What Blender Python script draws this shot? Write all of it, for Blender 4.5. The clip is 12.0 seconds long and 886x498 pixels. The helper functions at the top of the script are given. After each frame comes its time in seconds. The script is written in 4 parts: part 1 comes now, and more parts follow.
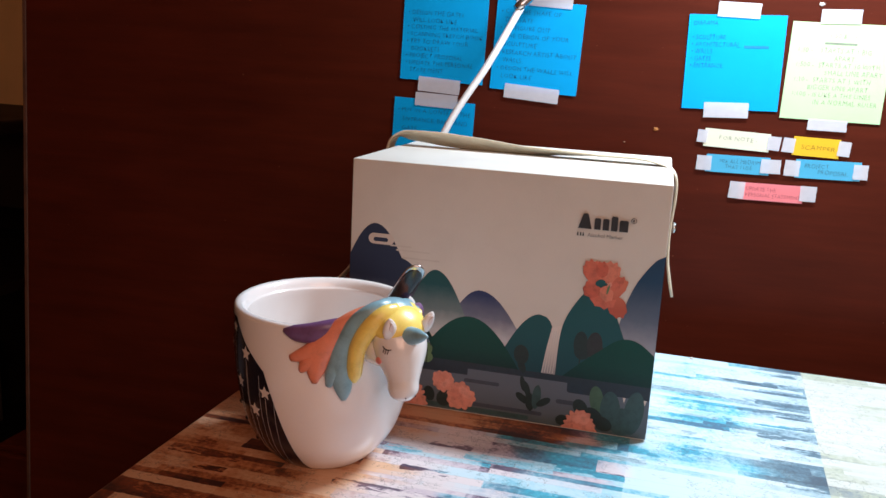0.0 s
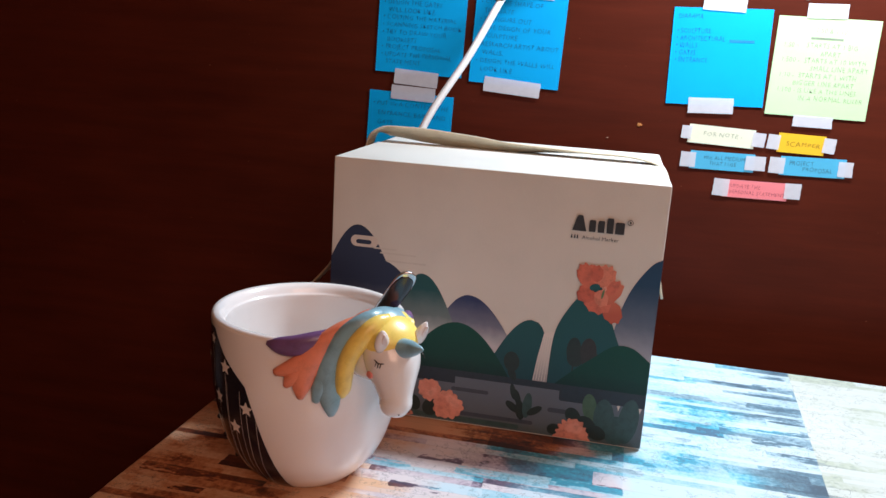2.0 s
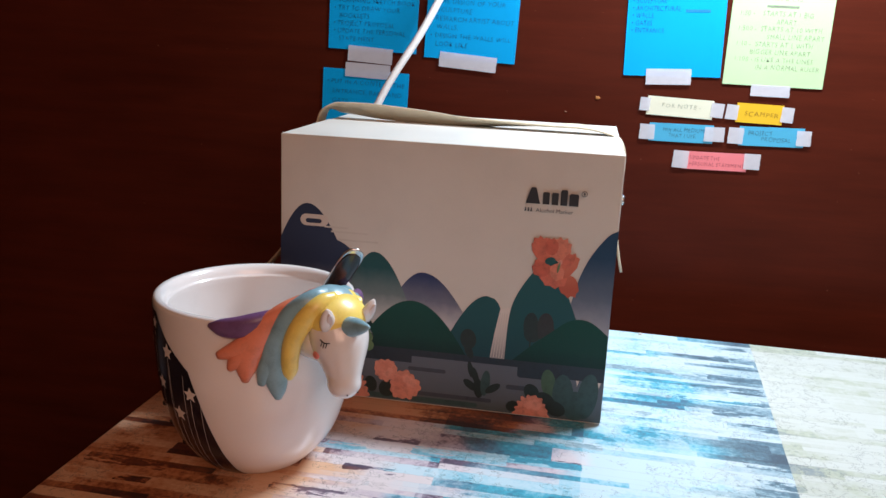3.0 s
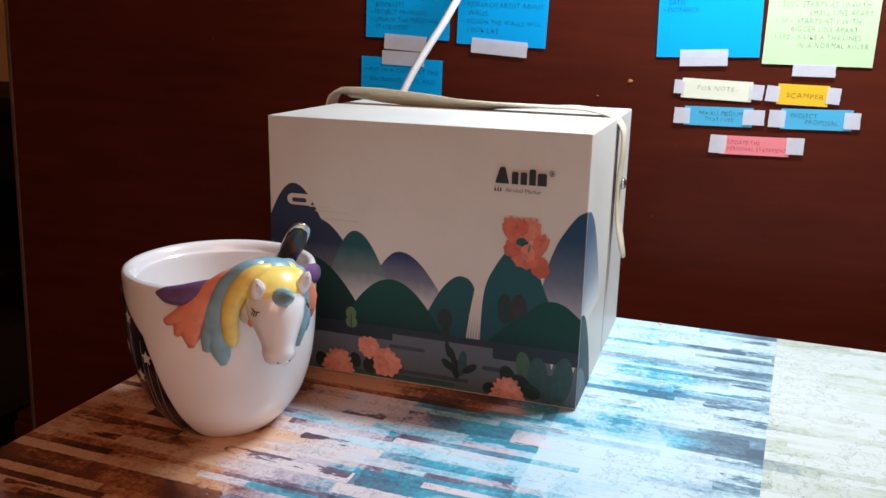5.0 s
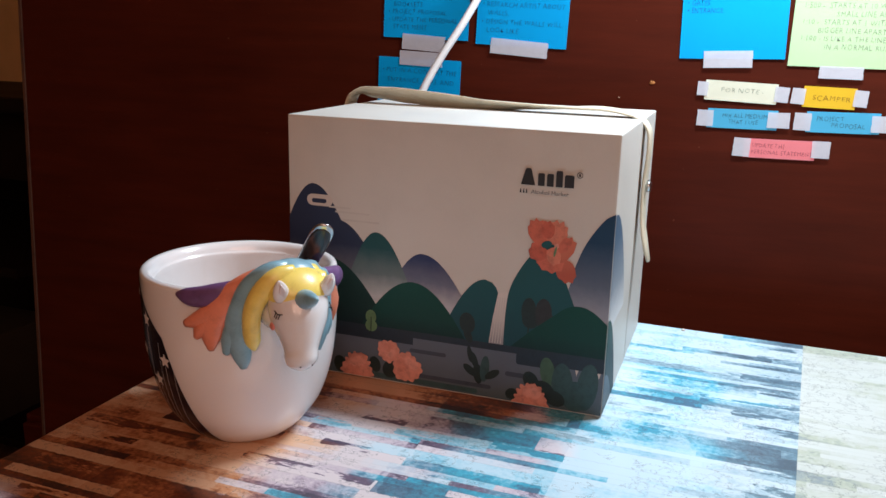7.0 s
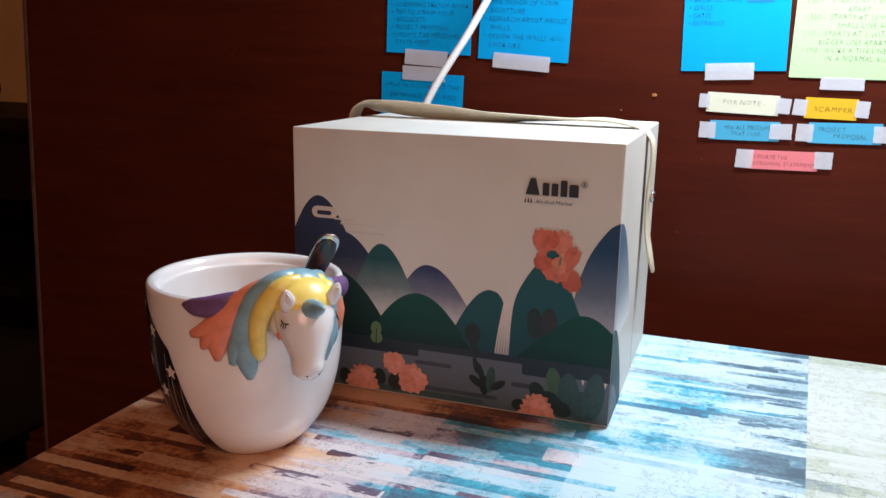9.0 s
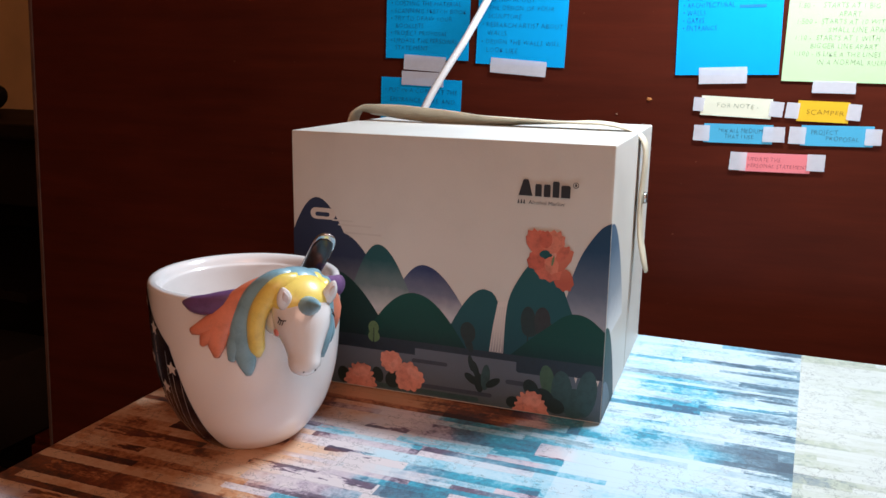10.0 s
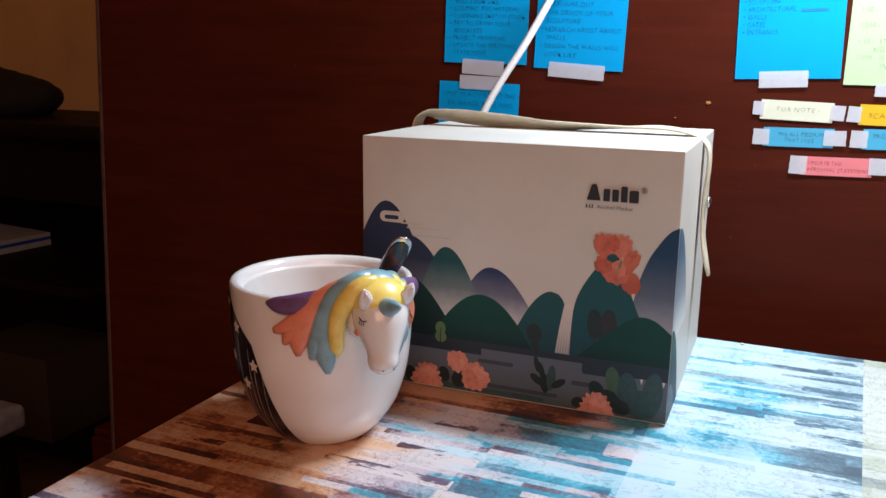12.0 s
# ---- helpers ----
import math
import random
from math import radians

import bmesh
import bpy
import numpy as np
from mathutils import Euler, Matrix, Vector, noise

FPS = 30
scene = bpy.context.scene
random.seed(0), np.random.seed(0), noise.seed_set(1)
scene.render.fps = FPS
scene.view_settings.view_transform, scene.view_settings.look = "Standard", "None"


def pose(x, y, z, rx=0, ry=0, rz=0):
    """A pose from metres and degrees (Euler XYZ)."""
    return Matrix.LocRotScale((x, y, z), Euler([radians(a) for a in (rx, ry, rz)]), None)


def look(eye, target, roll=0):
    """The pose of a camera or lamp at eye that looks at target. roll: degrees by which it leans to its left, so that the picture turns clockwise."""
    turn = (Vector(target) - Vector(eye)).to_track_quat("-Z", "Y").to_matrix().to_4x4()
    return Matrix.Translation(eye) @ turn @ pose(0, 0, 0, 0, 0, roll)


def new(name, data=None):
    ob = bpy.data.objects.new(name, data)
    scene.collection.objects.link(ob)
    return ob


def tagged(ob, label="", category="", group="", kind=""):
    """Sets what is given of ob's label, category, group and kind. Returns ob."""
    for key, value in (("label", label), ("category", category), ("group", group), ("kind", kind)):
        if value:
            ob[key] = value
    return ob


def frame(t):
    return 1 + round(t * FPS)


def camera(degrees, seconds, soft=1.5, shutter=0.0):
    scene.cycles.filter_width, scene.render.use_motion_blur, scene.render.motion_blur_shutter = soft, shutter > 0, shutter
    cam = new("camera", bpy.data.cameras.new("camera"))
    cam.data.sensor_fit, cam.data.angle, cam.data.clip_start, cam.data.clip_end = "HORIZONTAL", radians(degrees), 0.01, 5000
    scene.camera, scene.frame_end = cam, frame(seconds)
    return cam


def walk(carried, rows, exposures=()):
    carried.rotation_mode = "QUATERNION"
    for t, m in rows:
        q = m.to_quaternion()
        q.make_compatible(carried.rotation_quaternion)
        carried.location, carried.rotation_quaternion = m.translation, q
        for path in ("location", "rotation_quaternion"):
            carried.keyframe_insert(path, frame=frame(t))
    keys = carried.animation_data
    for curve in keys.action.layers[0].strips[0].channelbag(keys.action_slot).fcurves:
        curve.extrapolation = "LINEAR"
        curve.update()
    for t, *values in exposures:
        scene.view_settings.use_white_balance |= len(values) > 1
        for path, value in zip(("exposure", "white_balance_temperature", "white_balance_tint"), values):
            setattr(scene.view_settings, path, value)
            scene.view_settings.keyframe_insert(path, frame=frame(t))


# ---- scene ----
# Metres. Desk top at z = 0, partition board along x behind it.
cam = camera(55.4, 12.0)
PATH = [
    (0, (-0.0011, 0.1198, 0.2184), (-0.5645, 2.2299, -0.2766), 3.20),
    (0.5, (-0.0056, 0.1299, 0.2173), (-0.5813, 2.2366, -0.2822), 3.30),
    (1, (-0.0168, 0.1400, 0.2173), (-0.5880, 2.2467, -0.2834), 3.30),
    (1.5, (-0.0224, 0.1445, 0.2195), (-0.5432, 2.2624, -0.2890), 3.60),
    (2, (-0.0235, 0.1400, 0.2195), (-0.4794, 2.2725, -0.2957), 3.70),
    (2.5, (-0.0258, 0.1411, 0.2173), (-0.4514, 2.2758, -0.3091), 3.40),
    (3, (-0.0134, 0.1523, 0.2128), (-0.3976, 2.2893, -0.3371), 2.70),
    (3.2, (0.0016, 0.1593, 0.2141), (-0.4115, 2.2979, -0.3498), 1.96),
    (4.8, (0.0764, 0.1680, 0.2090), (-0.6634, 2.2143, -0.3635), 1.02),
    (5, (0.0784, 0.1714, 0.2072), (-0.6630, 2.2064, -0.3618), 1.20),
    (5.5, (0.0706, 0.1803, 0.2050), (-0.6776, 2.2142, -0.3640), 1.60),
    (6, (0.0661, 0.1826, 0.2016), (-0.6877, 2.2131, -0.3696), 1.60),
    (6.5, (0.0661, 0.1781, 0.2027), (-0.6899, 2.2098, -0.3629), 1.60),
    (7, (0.0661, 0.1770, 0.2038), (-0.6910, 2.2098, -0.3562), 1.50),
    (7.2, (0.0642, 0.1758, 0.2046), (-0.6983, 2.2163, -0.3587), 1.43),
    (9, (0.0650, 0.1747, 0.1994), (-0.7011, 2.2165, -0.3114), 1.10),
    (9.5, (0.0683, 0.1747, 0.2005), (-0.7045, 2.2165, -0.2979), 1.00),
    (10, (0.0739, 0.1669, 0.1982), (-0.7067, 2.2075, -0.2957), 0.90),
    (10.5, (0.0829, 0.1568, 0.1938), (-0.7157, 2.1896, -0.3035), 0.90),
    (11, (0.0818, 0.1523, 0.1971), (-0.7314, 2.1795, -0.3024), 0.80),
    (11.5, (0.0784, 0.1534, 0.1982), (-0.7549, 2.1728, -0.2968), 0.70),
    (12, (0.0605, 0.1501, 0.2027), (-0.8075, 2.1538, -0.2957), 0.70),
]
walk(cam, [(t, look(eye, target, roll)) for t, eye, target, roll in PATH],
     [(0, 0.26), (1, 0.19), (2, 0.20), (3, 0.08), (5, 0.06), (6, -0.01), (7, 0.03), (9, 0.10), (10, 0.10), (10.5, -0.03), (12, 0.11)])

# ---------------------------------------------------------------- light
world = bpy.data.worlds.new("world")
world.use_nodes = True
scene.world = world
sky = world.node_tree.nodes.new("ShaderNodeTexSky")
sky.sky_type, sky.sun_disc = "NISHITA", False
sky.sun_elevation, sky.sun_rotation = radians(35), radians(200)
world.node_tree.links.new(sky.outputs[0], world.node_tree.nodes["Background"].inputs[0])
world.node_tree.nodes["Background"].inputs[1].default_value = 0.05

LAMP = Vector((0.118, 0.735, 0.49))
LAMP_AIM = Vector((0.117, 0.700, 0.0))


def area_lamp(name, eye, target, power, colour, sx, sy, shape="RECTANGLE"):
    data = bpy.data.lights.new(name, "AREA")
    data.energy, data.color, data.shape, data.size, data.size_y = power, colour, shape, sx, sy
    ob = new(name, data)
    ob.matrix_world = look(eye, target)
    return ob


area_lamp("lamp_light", LAMP, LAMP_AIM, 4.7, (0.76, 0.88, 1.0), 0.19, 0.04)
# warm fill added from behind the camera, with no known source
area_lamp("unseen_fill_light", (0.85, -1.19, 1.1), (-0.05, 0.6, 0.0), 15.0, (1.0, 0.56, 0.39), 1.2, 1.0)

# ---------------------------------------------------------------- node helpers


class Mat:
    """A small builder for node materials."""

    def __init__(self, name, rough=0.5, metal=0.0, coat=0.0, spec=0.5):
        self.m = bpy.data.materials.new(name)
        self.m.use_nodes = True
        self.nt = self.m.node_tree
        self.b = self.nt.nodes["Principled BSDF"]
        self.b.inputs["Roughness"].default_value = rough
        self.b.inputs["Metallic"].default_value = metal
        self.b.inputs["Coat Weight"].default_value = coat
        self.b.inputs["Coat Roughness"].default_value = 0.16
        self.b.inputs["Specular IOR Level"].default_value = spec
        self.co = self.nt.nodes.new("ShaderNodeTexCoord").outputs["Object"]

    def node(self, kind, **ins):
        n = self.nt.nodes.new(kind)
        for k, v in ins.items():
            self.put(v, n.inputs[k])
        return n

    def put(self, v, socket):
        if isinstance(v, bpy.types.NodeSocket):
            self.nt.links.new(v, socket)
        else:
            socket.default_value = v

    def math(self, op, a, b=0.0, c=0.0, clamp=False):
        n = self.nt.nodes.new("ShaderNodeMath")
        n.operation, n.use_clamp = op, clamp
        for v, s in zip((a, b, c), n.inputs):
            self.put(v, s)
        return n.outputs[0]

    def scaled(self, sx, sy, sz):
        n = self.nt.nodes.new("ShaderNodeMapping")
        self.put(self.co, n.inputs[0])
        n.inputs["Scale"].default_value = (sx, sy, sz)
        return n.outputs[0]

    def noise(self, scale, detail=4.0, vec=None, rough=0.55):
        n = self.node("ShaderNodeTexNoise", Scale=scale, Detail=detail, Roughness=rough)
        self.put(vec if vec is not None else self.co, n.inputs["Vector"])
        return n.outputs["Fac"]

    def ramp(self, fac, stops, constant=False):
        n = self.nt.nodes.new("ShaderNodeValToRGB")
        if constant:
            n.color_ramp.interpolation = "CONSTANT"
        el = n.color_ramp.elements
        while len(el) < len(stops):
            el.new(0.5)
        for e, (p, c) in zip(el, stops):
            e.position, e.color = p, (*c, 1)
        self.put(fac, n.inputs[0])
        return n.outputs[0]

    def mix(self, fac, a, b, mode="MIX"):
        n = self.nt.nodes.new("ShaderNodeMix")
        n.data_type, n.blend_type = "RGBA", mode
        self.put(fac, n.inputs[0])
        for v, s in ((a, n.inputs[6]), (b, n.inputs[7])):
            self.put((*v, 1) if isinstance(v, tuple) else v, s)
        return n.outputs[2]

    def axis(self, k):
        n = self.nt.nodes.new("ShaderNodeSeparateXYZ")
        self.put(self.co, n.inputs[0])
        return n.outputs[k]

    def base(self, v):
        self.put((*v, 1) if isinstance(v, tuple) else v, self.b.inputs["Base Color"])
        return self

    def rough(self, v):
        self.put(v, self.b.inputs["Roughness"])
        return self

    def bump(self, height, strength, distance=0.001):
        n = self.node("ShaderNodeBump", Strength=strength, Distance=distance, Height=height)
        self.put(n.outputs[0], self.b.inputs["Normal"])
        return self


def plain(name, colour, rough=0.5, vary=0.12, scale=60.0, bump=0.0, metal=0.0, coat=0.0, fine=900.0, spec=0.5):
    """One colour with wear at two scales."""
    k = Mat(name, rough, metal, coat, spec)
    big, small = k.noise(scale, 3), k.noise(fine, 2)
    dark = tuple(c * (1 - 2 * vary) for c in colour)
    light = tuple(min(1, c * (1 + vary)) for c in colour)
    f = k.math("ADD", k.math("MULTIPLY", big, 0.75), k.math("MULTIPLY", small, 0.25))
    k.base(k.ramp(f, [(0.3, dark), (0.5, colour), (0.72, light)]))
    k.rough(k.math("MULTIPLY_ADD", big, 0.2, max(0.02, rough - 0.1)))
    if bump:
        k.bump(small, bump, 0.0004)
    return k.m


def fade(name, top, bottom, z0, z1, rough=0.5):
    """A printed colour that melts into mist from z1 down to z0."""
    k = Mat(name, rough, spec=0.25)
    z = k.math("MULTIPLY_ADD", k.noise(160, 3), 0.006, k.axis(2))
    t = k.math("DIVIDE", k.math("SUBTRACT", z, z0 + 0.003), z1 - z0, clamp=True)
    col = k.ramp(t, [(0.0, bottom), (0.46, tuple(0.72 * a + 0.28 * b for a, b in zip(top, bottom))), (1.0, top)])
    k.base(k.mix(k.math("MULTIPLY", k.noise(1500, 2), 0.03), col, (0.20, 0.20, 0.20)))
    return k.m


# ---------------------------------------------------------------- materials


def desk_paper():
    """Glossy contact paper printed with a collage of thin painted planks."""
    k = Mat("printed_desk_paper", 0.3, coat=0.25)
    x, y = k.axis(0), k.axis(1)
    warp = k.math("ADD", k.math("MULTIPLY", k.math("SINE", k.math("MULTIPLY", y, 173.0)), 0.42),
                  k.math("MULTIPLY", k.math("SINE", k.math("MULTIPLY", y, 61.0)), 0.5))
    rag = k.math("MULTIPLY", k.math("SUBTRACT", k.noise(260, 4), 0.5), 0.22)
    v = k.math("ADD", k.math("ADD", k.math("MULTIPLY", y, 146.0), warp), rag)
    row = k.math("FLOOR", v)
    rnd = k.node("ShaderNodeTexWhiteNoise")
    rnd.noise_dimensions = "1D"
    k.put(row, rnd.inputs["W"])
    side = k.math("GREATER_THAN", k.math("SUBTRACT", x, k.math("MULTIPLY", k.math("SUBTRACT", y, 0.65), 0.045)), 0.1032)
    length = k.math("MULTIPLY_ADD", rnd.outputs["Value"], 9.0, 9.0)
    u = k.math("ADD", k.math("MULTIPLY", x, length), k.math("MULTIPLY", rnd.outputs["Value"], 37.0))
    u = k.math("ADD", u, k.math("MULTIPLY", side, 5.37))
    col = k.math("FLOOR", u)
    comb = k.node("ShaderNodeCombineXYZ", X=col, Y=row)
    cell = k.node("ShaderNodeTexWhiteNoise")
    k.put(comb.outputs[0], cell.inputs["Vector"])
    shift = k.node("ShaderNodeVectorMath")
    shift.operation = "MULTIPLY_ADD"
    k.put(cell.outputs["Color"], shift.inputs[0])
    shift.inputs[1].default_value = (0.03, 0.03, 0.03)
    k.put(k.scaled(0.55, 1.3, 1), shift.inputs[2])
    wash = k.noise(26, 9, shift.outputs[0], 0.68)
    patch = k.noise(12, 8, None, 0.66)
    grit = k.noise(340, 8, None, 0.7)
    grain = k.noise(900, 3, k.scaled(0.4, 1, 1))
    c = k.math("MULTIPLY", k.math("POWER", cell.outputs["Value"], 1.6), 0.60)
    c = k.math("ADD", c, k.math("MULTIPLY", k.math("SUBTRACT", wash, 0.5), 0.95))
    c = k.math("ADD", c, k.math("MULTIPLY", k.math("SUBTRACT", patch, 0.5), 1.5))
    c = k.math("ADD", c, k.math("MULTIPLY", k.math("SUBTRACT", grit, 0.5), 0.62))
    # crisp-edged brush stains over the planks
    stain = k.math("MULTIPLY", k.math("SUBTRACT", k.noise(19, 9, k.scaled(0.8, 1.1, 1), 0.72), 0.54), 36.0, clamp=True)
    c = k.math("ADD", c, k.math("MULTIPLY_ADD", stain, 0.17, -0.09))
    near = k.math("MULTIPLY", k.math("SUBTRACT", x, 0.045), 17.0, clamp=True)
    c = k.math("ADD", c, k.math("MULTIPLY", k.math("MULTIPLY", near, k.math("SUBTRACT", 1.0, side)), 0.16))
    c = k.math("ADD", c, k.math("MULTIPLY_ADD", k.math("GREATER_THAN", x, -0.06), -0.05, 0.08), clamp=True)
    zone = k.math("ADD", x, k.math("MULTIPLY", k.math("SUBTRACT", k.noise(16, 5), 0.5), 0.15))
    zone = k.math("ADD", zone, k.math("MULTIPLY", k.math("SUBTRACT", cell.outputs["Color"], 0.5), 0.05))
    # paler print strips towards the front corner, with lamp light past the shadows put in
    front = k.math("MULTIPLY", k.math("SUBTRACT", 0.456, y), 40.0, clamp=True)
    front = k.math("MULTIPLY", front, k.math("MULTIPLY", k.math("SUBTRACT", -0.195, x), 25.0, clamp=True))
    zone = k.math("ADD", zone, k.math("MULTIPLY", front, 0.10))
    # the mug's cast shadow, put into the print as a ragged brown patch
    ragged = k.math("ADD", y, k.math("MULTIPLY", k.math("SUBTRACT", k.noise(30, 6), 0.5), 0.045))
    mug_shade = k.math("MULTIPLY", k.math("LESS_THAN", ragged, 0.474), k.math("MULTIPLY", k.math("GREATER_THAN", x, -0.205), k.math("LESS_THAN", k.math("ADD", k.math("MULTIPLY_ADD", ragged, 0.5, x), k.math("MULTIPLY", k.math("SUBTRACT", k.noise(24, 7), 0.5), 0.13)), 0.095)))
    zone = k.math("SUBTRACT", zone, k.math("MULTIPLY", mug_shade, 0.09))
    c = k.math("ADD", c, k.math("MULTIPLY", mug_shade, 0.10), clamp=True)
    # brown strip before the box: its cast shadow put into the print's colour
    strip = k.math("LESS_THAN", k.math("ABSOLUTE", k.math("SUBTRACT", row, 86.0)), 1.6)
    strip = k.math("MULTIPLY", strip, k.math("MULTIPLY_ADD", k.math("ADD", x, k.math("MULTIPLY", wash, 0.06)), -22.0, 0.35, clamp=True))
    zone = k.math("SUBTRACT", zone, k.math("MULTIPLY", strip, 0.17))
    c = k.math("ADD", c, k.math("MULTIPLY", strip, 0.15), clamp=True)
    # the collage changes along two straight joins in the print
    join = k.math("MULTIPLY", k.math("LESS_THAN", x, -0.008), k.math("GREATER_THAN", x, -0.085))
    after = k.math("MULTIPLY", k.math("GREATER_THAN", x, -0.008), k.math("LESS_THAN", k.math("MULTIPLY_ADD", k.math("SUBTRACT", y, 0.58), 0.6, x), 0.06))
    c = k.math("ADD", c, k.math("SUBTRACT", k.math("MULTIPLY", join, 0.13), k.math("MULTIPLY", after, 0.05)), clamp=True)
    # lamp light between mug and box, put in as paler print
    xr0 = k.math("ADD", x, k.math("MULTIPLY", k.math("SUBTRACT", k.noise(14, 6), 0.5), 0.10))
    light = k.math("MULTIPLY", k.math("MULTIPLY", k.math("GREATER_THAN", xr0, -0.165), k.math("LESS_THAN", xr0, -0.085)), k.math("MULTIPLY", k.math("LESS_THAN", y, 0.545), k.math("GREATER_THAN", y, 0.477)))
    c = k.math("SUBTRACT", c, k.math("MULTIPLY", light, 0.13), clamp=True)
    xr = k.math("ADD", x, k.math("MULTIPLY", k.math("SUBTRACT", k.noise(190, 4), 0.5), 0.007))
    yr = k.math("ADD", y, k.math("MULTIPLY", rag, 0.010))

    def strips(rows):
        """Where the bold printed strips lie: (from x, to x, middle y, half width)."""
        total = None
        for x0, x1, mid, half in rows:
            inside = k.math("MULTIPLY", k.math("LESS_THAN", k.math("ABSOLUTE", k.math("SUBTRACT", xr, (x0 + x1) / 2)), (x1 - x0) / 2),
                            k.math("LESS_THAN", k.math("ABSOLUTE", k.math("SUBTRACT", yr, mid)), half))
            total = inside if total is None else k.math("MAXIMUM", total, inside)
        return total

    stops = (0.12, 0.40, 0.56, 0.80)
    brownish = k.math("MULTIPLY_ADD", k.math("SUBTRACT", -0.138, zone), 33.0, 0.5, clamp=True)
    bluish = k.math("MULTIPLY_ADD", k.math("SUBTRACT", zone, -0.085), 25.0, 0.5, clamp=True)
    c = k.math("ADD", c, k.math("SUBTRACT", k.math("MULTIPLY_ADD", brownish, 0.17, k.math("MULTIPLY", bluish, 0.10)), 0.04), clamp=True)

    worn = k.math("ADD", k.math("MULTIPLY", k.math("SUBTRACT", wash, 0.5), 1.5), k.math("MULTIPLY", k.math("SUBTRACT", grit, 0.5), 0.9))
    dark = strips(((0.045, 0.104, 0.664, 0.0032), (0.072, 0.104, 0.763, 0.003), (0.080, 0.104, 0.743, 0.003), (0.081, 0.104, 0.708, 0.003), (0.074, 0.104, 0.684, 0.0055),
                   (0.068, 0.104, 0.646, 0.004), (0.081, 0.104, 0.629, 0.0045), (0.077, 0.104, 0.583, 0.0045), (0.081, 0.104, 0.563, 0.004),
                   (-0.045, -0.008, 0.555, 0.004), (-0.044, -0.010, 0.494, 0.0035)))
    dark = k.math("MAXIMUM", dark, strips(((-0.252, -0.209, 0.499, 0.0038), (-0.244, -0.209, 0.4555, 0.004), (-0.231, -0.204, 0.431, 0.003), (-0.154, -0.085, 0.4965, 0.0033),
                                           (-0.126, -0.100, 0.524, 0.003), (-0.119, -0.094, 0.559, 0.0035), (-0.228, -0.211, 0.485, 0.0028))))
    blue = strips(((0.001, 0.031, 0.631, 0.0032), (-0.004, 0.071, 0.703, 0.004), (0.002, 0.045, 0.663, 0.0028), (-0.017, 0.003, 0.579, 0.003),
                   (-0.096, -0.046, 0.550, 0.0045), (-0.142, -0.120, 0.5455, 0.0025)))
    fray = k.math("MULTIPLY_ADD", k.math("SUBTRACT", k.noise(85, 7, k.scaled(0.5, 1.6, 1), 0.7), 0.40), 9.0, 0.0, clamp=True)
    dark, blue = k.math("MULTIPLY", dark, fray), k.math("MULTIPLY", blue, fray)
    keep = k.math("SUBTRACT", 1.0, k.math("MAXIMUM", dark, blue))
    bold = k.math("ADD", k.math("MULTIPLY", dark, 0.66), k.math("MULTIPLY", blue, 0.44))
    c = k.math("ADD", k.math("MULTIPLY", c, keep), k.math("MULTIPLY", k.math("SUBTRACT", 1.0, keep), k.math("ADD", bold, k.math("MULTIPLY", worn, 0.5))), clamp=True)
    zone = k.math("ADD", zone, k.math("MULTIPLY", blue, 0.10))

    def tones(*cols):
        return k.ramp(c, list(zip(stops, cols)))

    brown = tones((0.72, 0.46, 0.30), (0.55, 0.235, 0.105), (0.25, 0.075, 0.036), (0.065, 0.032, 0.030))
    mauve = tones((0.69, 0.62, 0.63), (0.52, 0.44, 0.51), (0.18, 0.135, 0.195), (0.065, 0.052, 0.085))
    teal = tones((0.53, 0.67, 0.74), (0.30, 0.56, 0.67), (0.06, 0.37, 0.50), (0.07, 0.16, 0.24))
    slate = tones((0.53, 0.63, 0.67), (0.32, 0.46, 0.53), (0.13, 0.23, 0.29), (0.07, 0.11, 0.15))
    pale = tones((0.57, 0.60, 0.56), (0.51, 0.54, 0.48), (0.44, 0.48, 0.38), (0.26, 0.31, 0.32))

    mixed = k.math("ADD", zone, k.math("MULTIPLY", k.math("SUBTRACT", cell.outputs["Color"], 0.5), 0.10))

    def step(at, wide, where=zone):
        return k.math("MULTIPLY_ADD", k.math("SUBTRACT", where, at), 1 / wide, 0.5, clamp=True)

    out = k.mix(step(-0.146, 0.03), brown, mauve)
    out = k.mix(step(-0.075, 0.03, mixed), out, teal)
    out = k.mix(step(0.055, 0.03), out, slate)
    out = k.mix(side, out, pale)
    scribble = k.math("LESS_THAN", k.math("ABSOLUTE", k.math("SUBTRACT", k.noise(120, 6, None, 0.62), 0.53)), 0.007)
    scribble = k.math("MULTIPLY", scribble, k.math("GREATER_THAN", k.noise(21, 2), 0.46))
    out = k.mix(k.math("MULTIPLY", scribble, 0.6), out, (0.07, 0.08, 0.09))
    edge = k.math("GREATER_THAN", k.math("ABSOLUTE", k.math("SUBTRACT", k.math("FRACT", v), 0.5)), 0.47)
    out = k.mix(k.math("MULTIPLY", edge, 0.14), out, (0.10, 0.09, 0.09))
    k.base(out)
    k.rough(k.math("MULTIPLY_ADD", k.noise(45, 3), 0.22, 0.22))
    k.bump(k.math("ADD", k.math("MULTIPLY", grain, 0.3), k.math("MULTIPLY", k.noise(28, 2), 1.0)), 0.10, 0.0008)
    return k.m


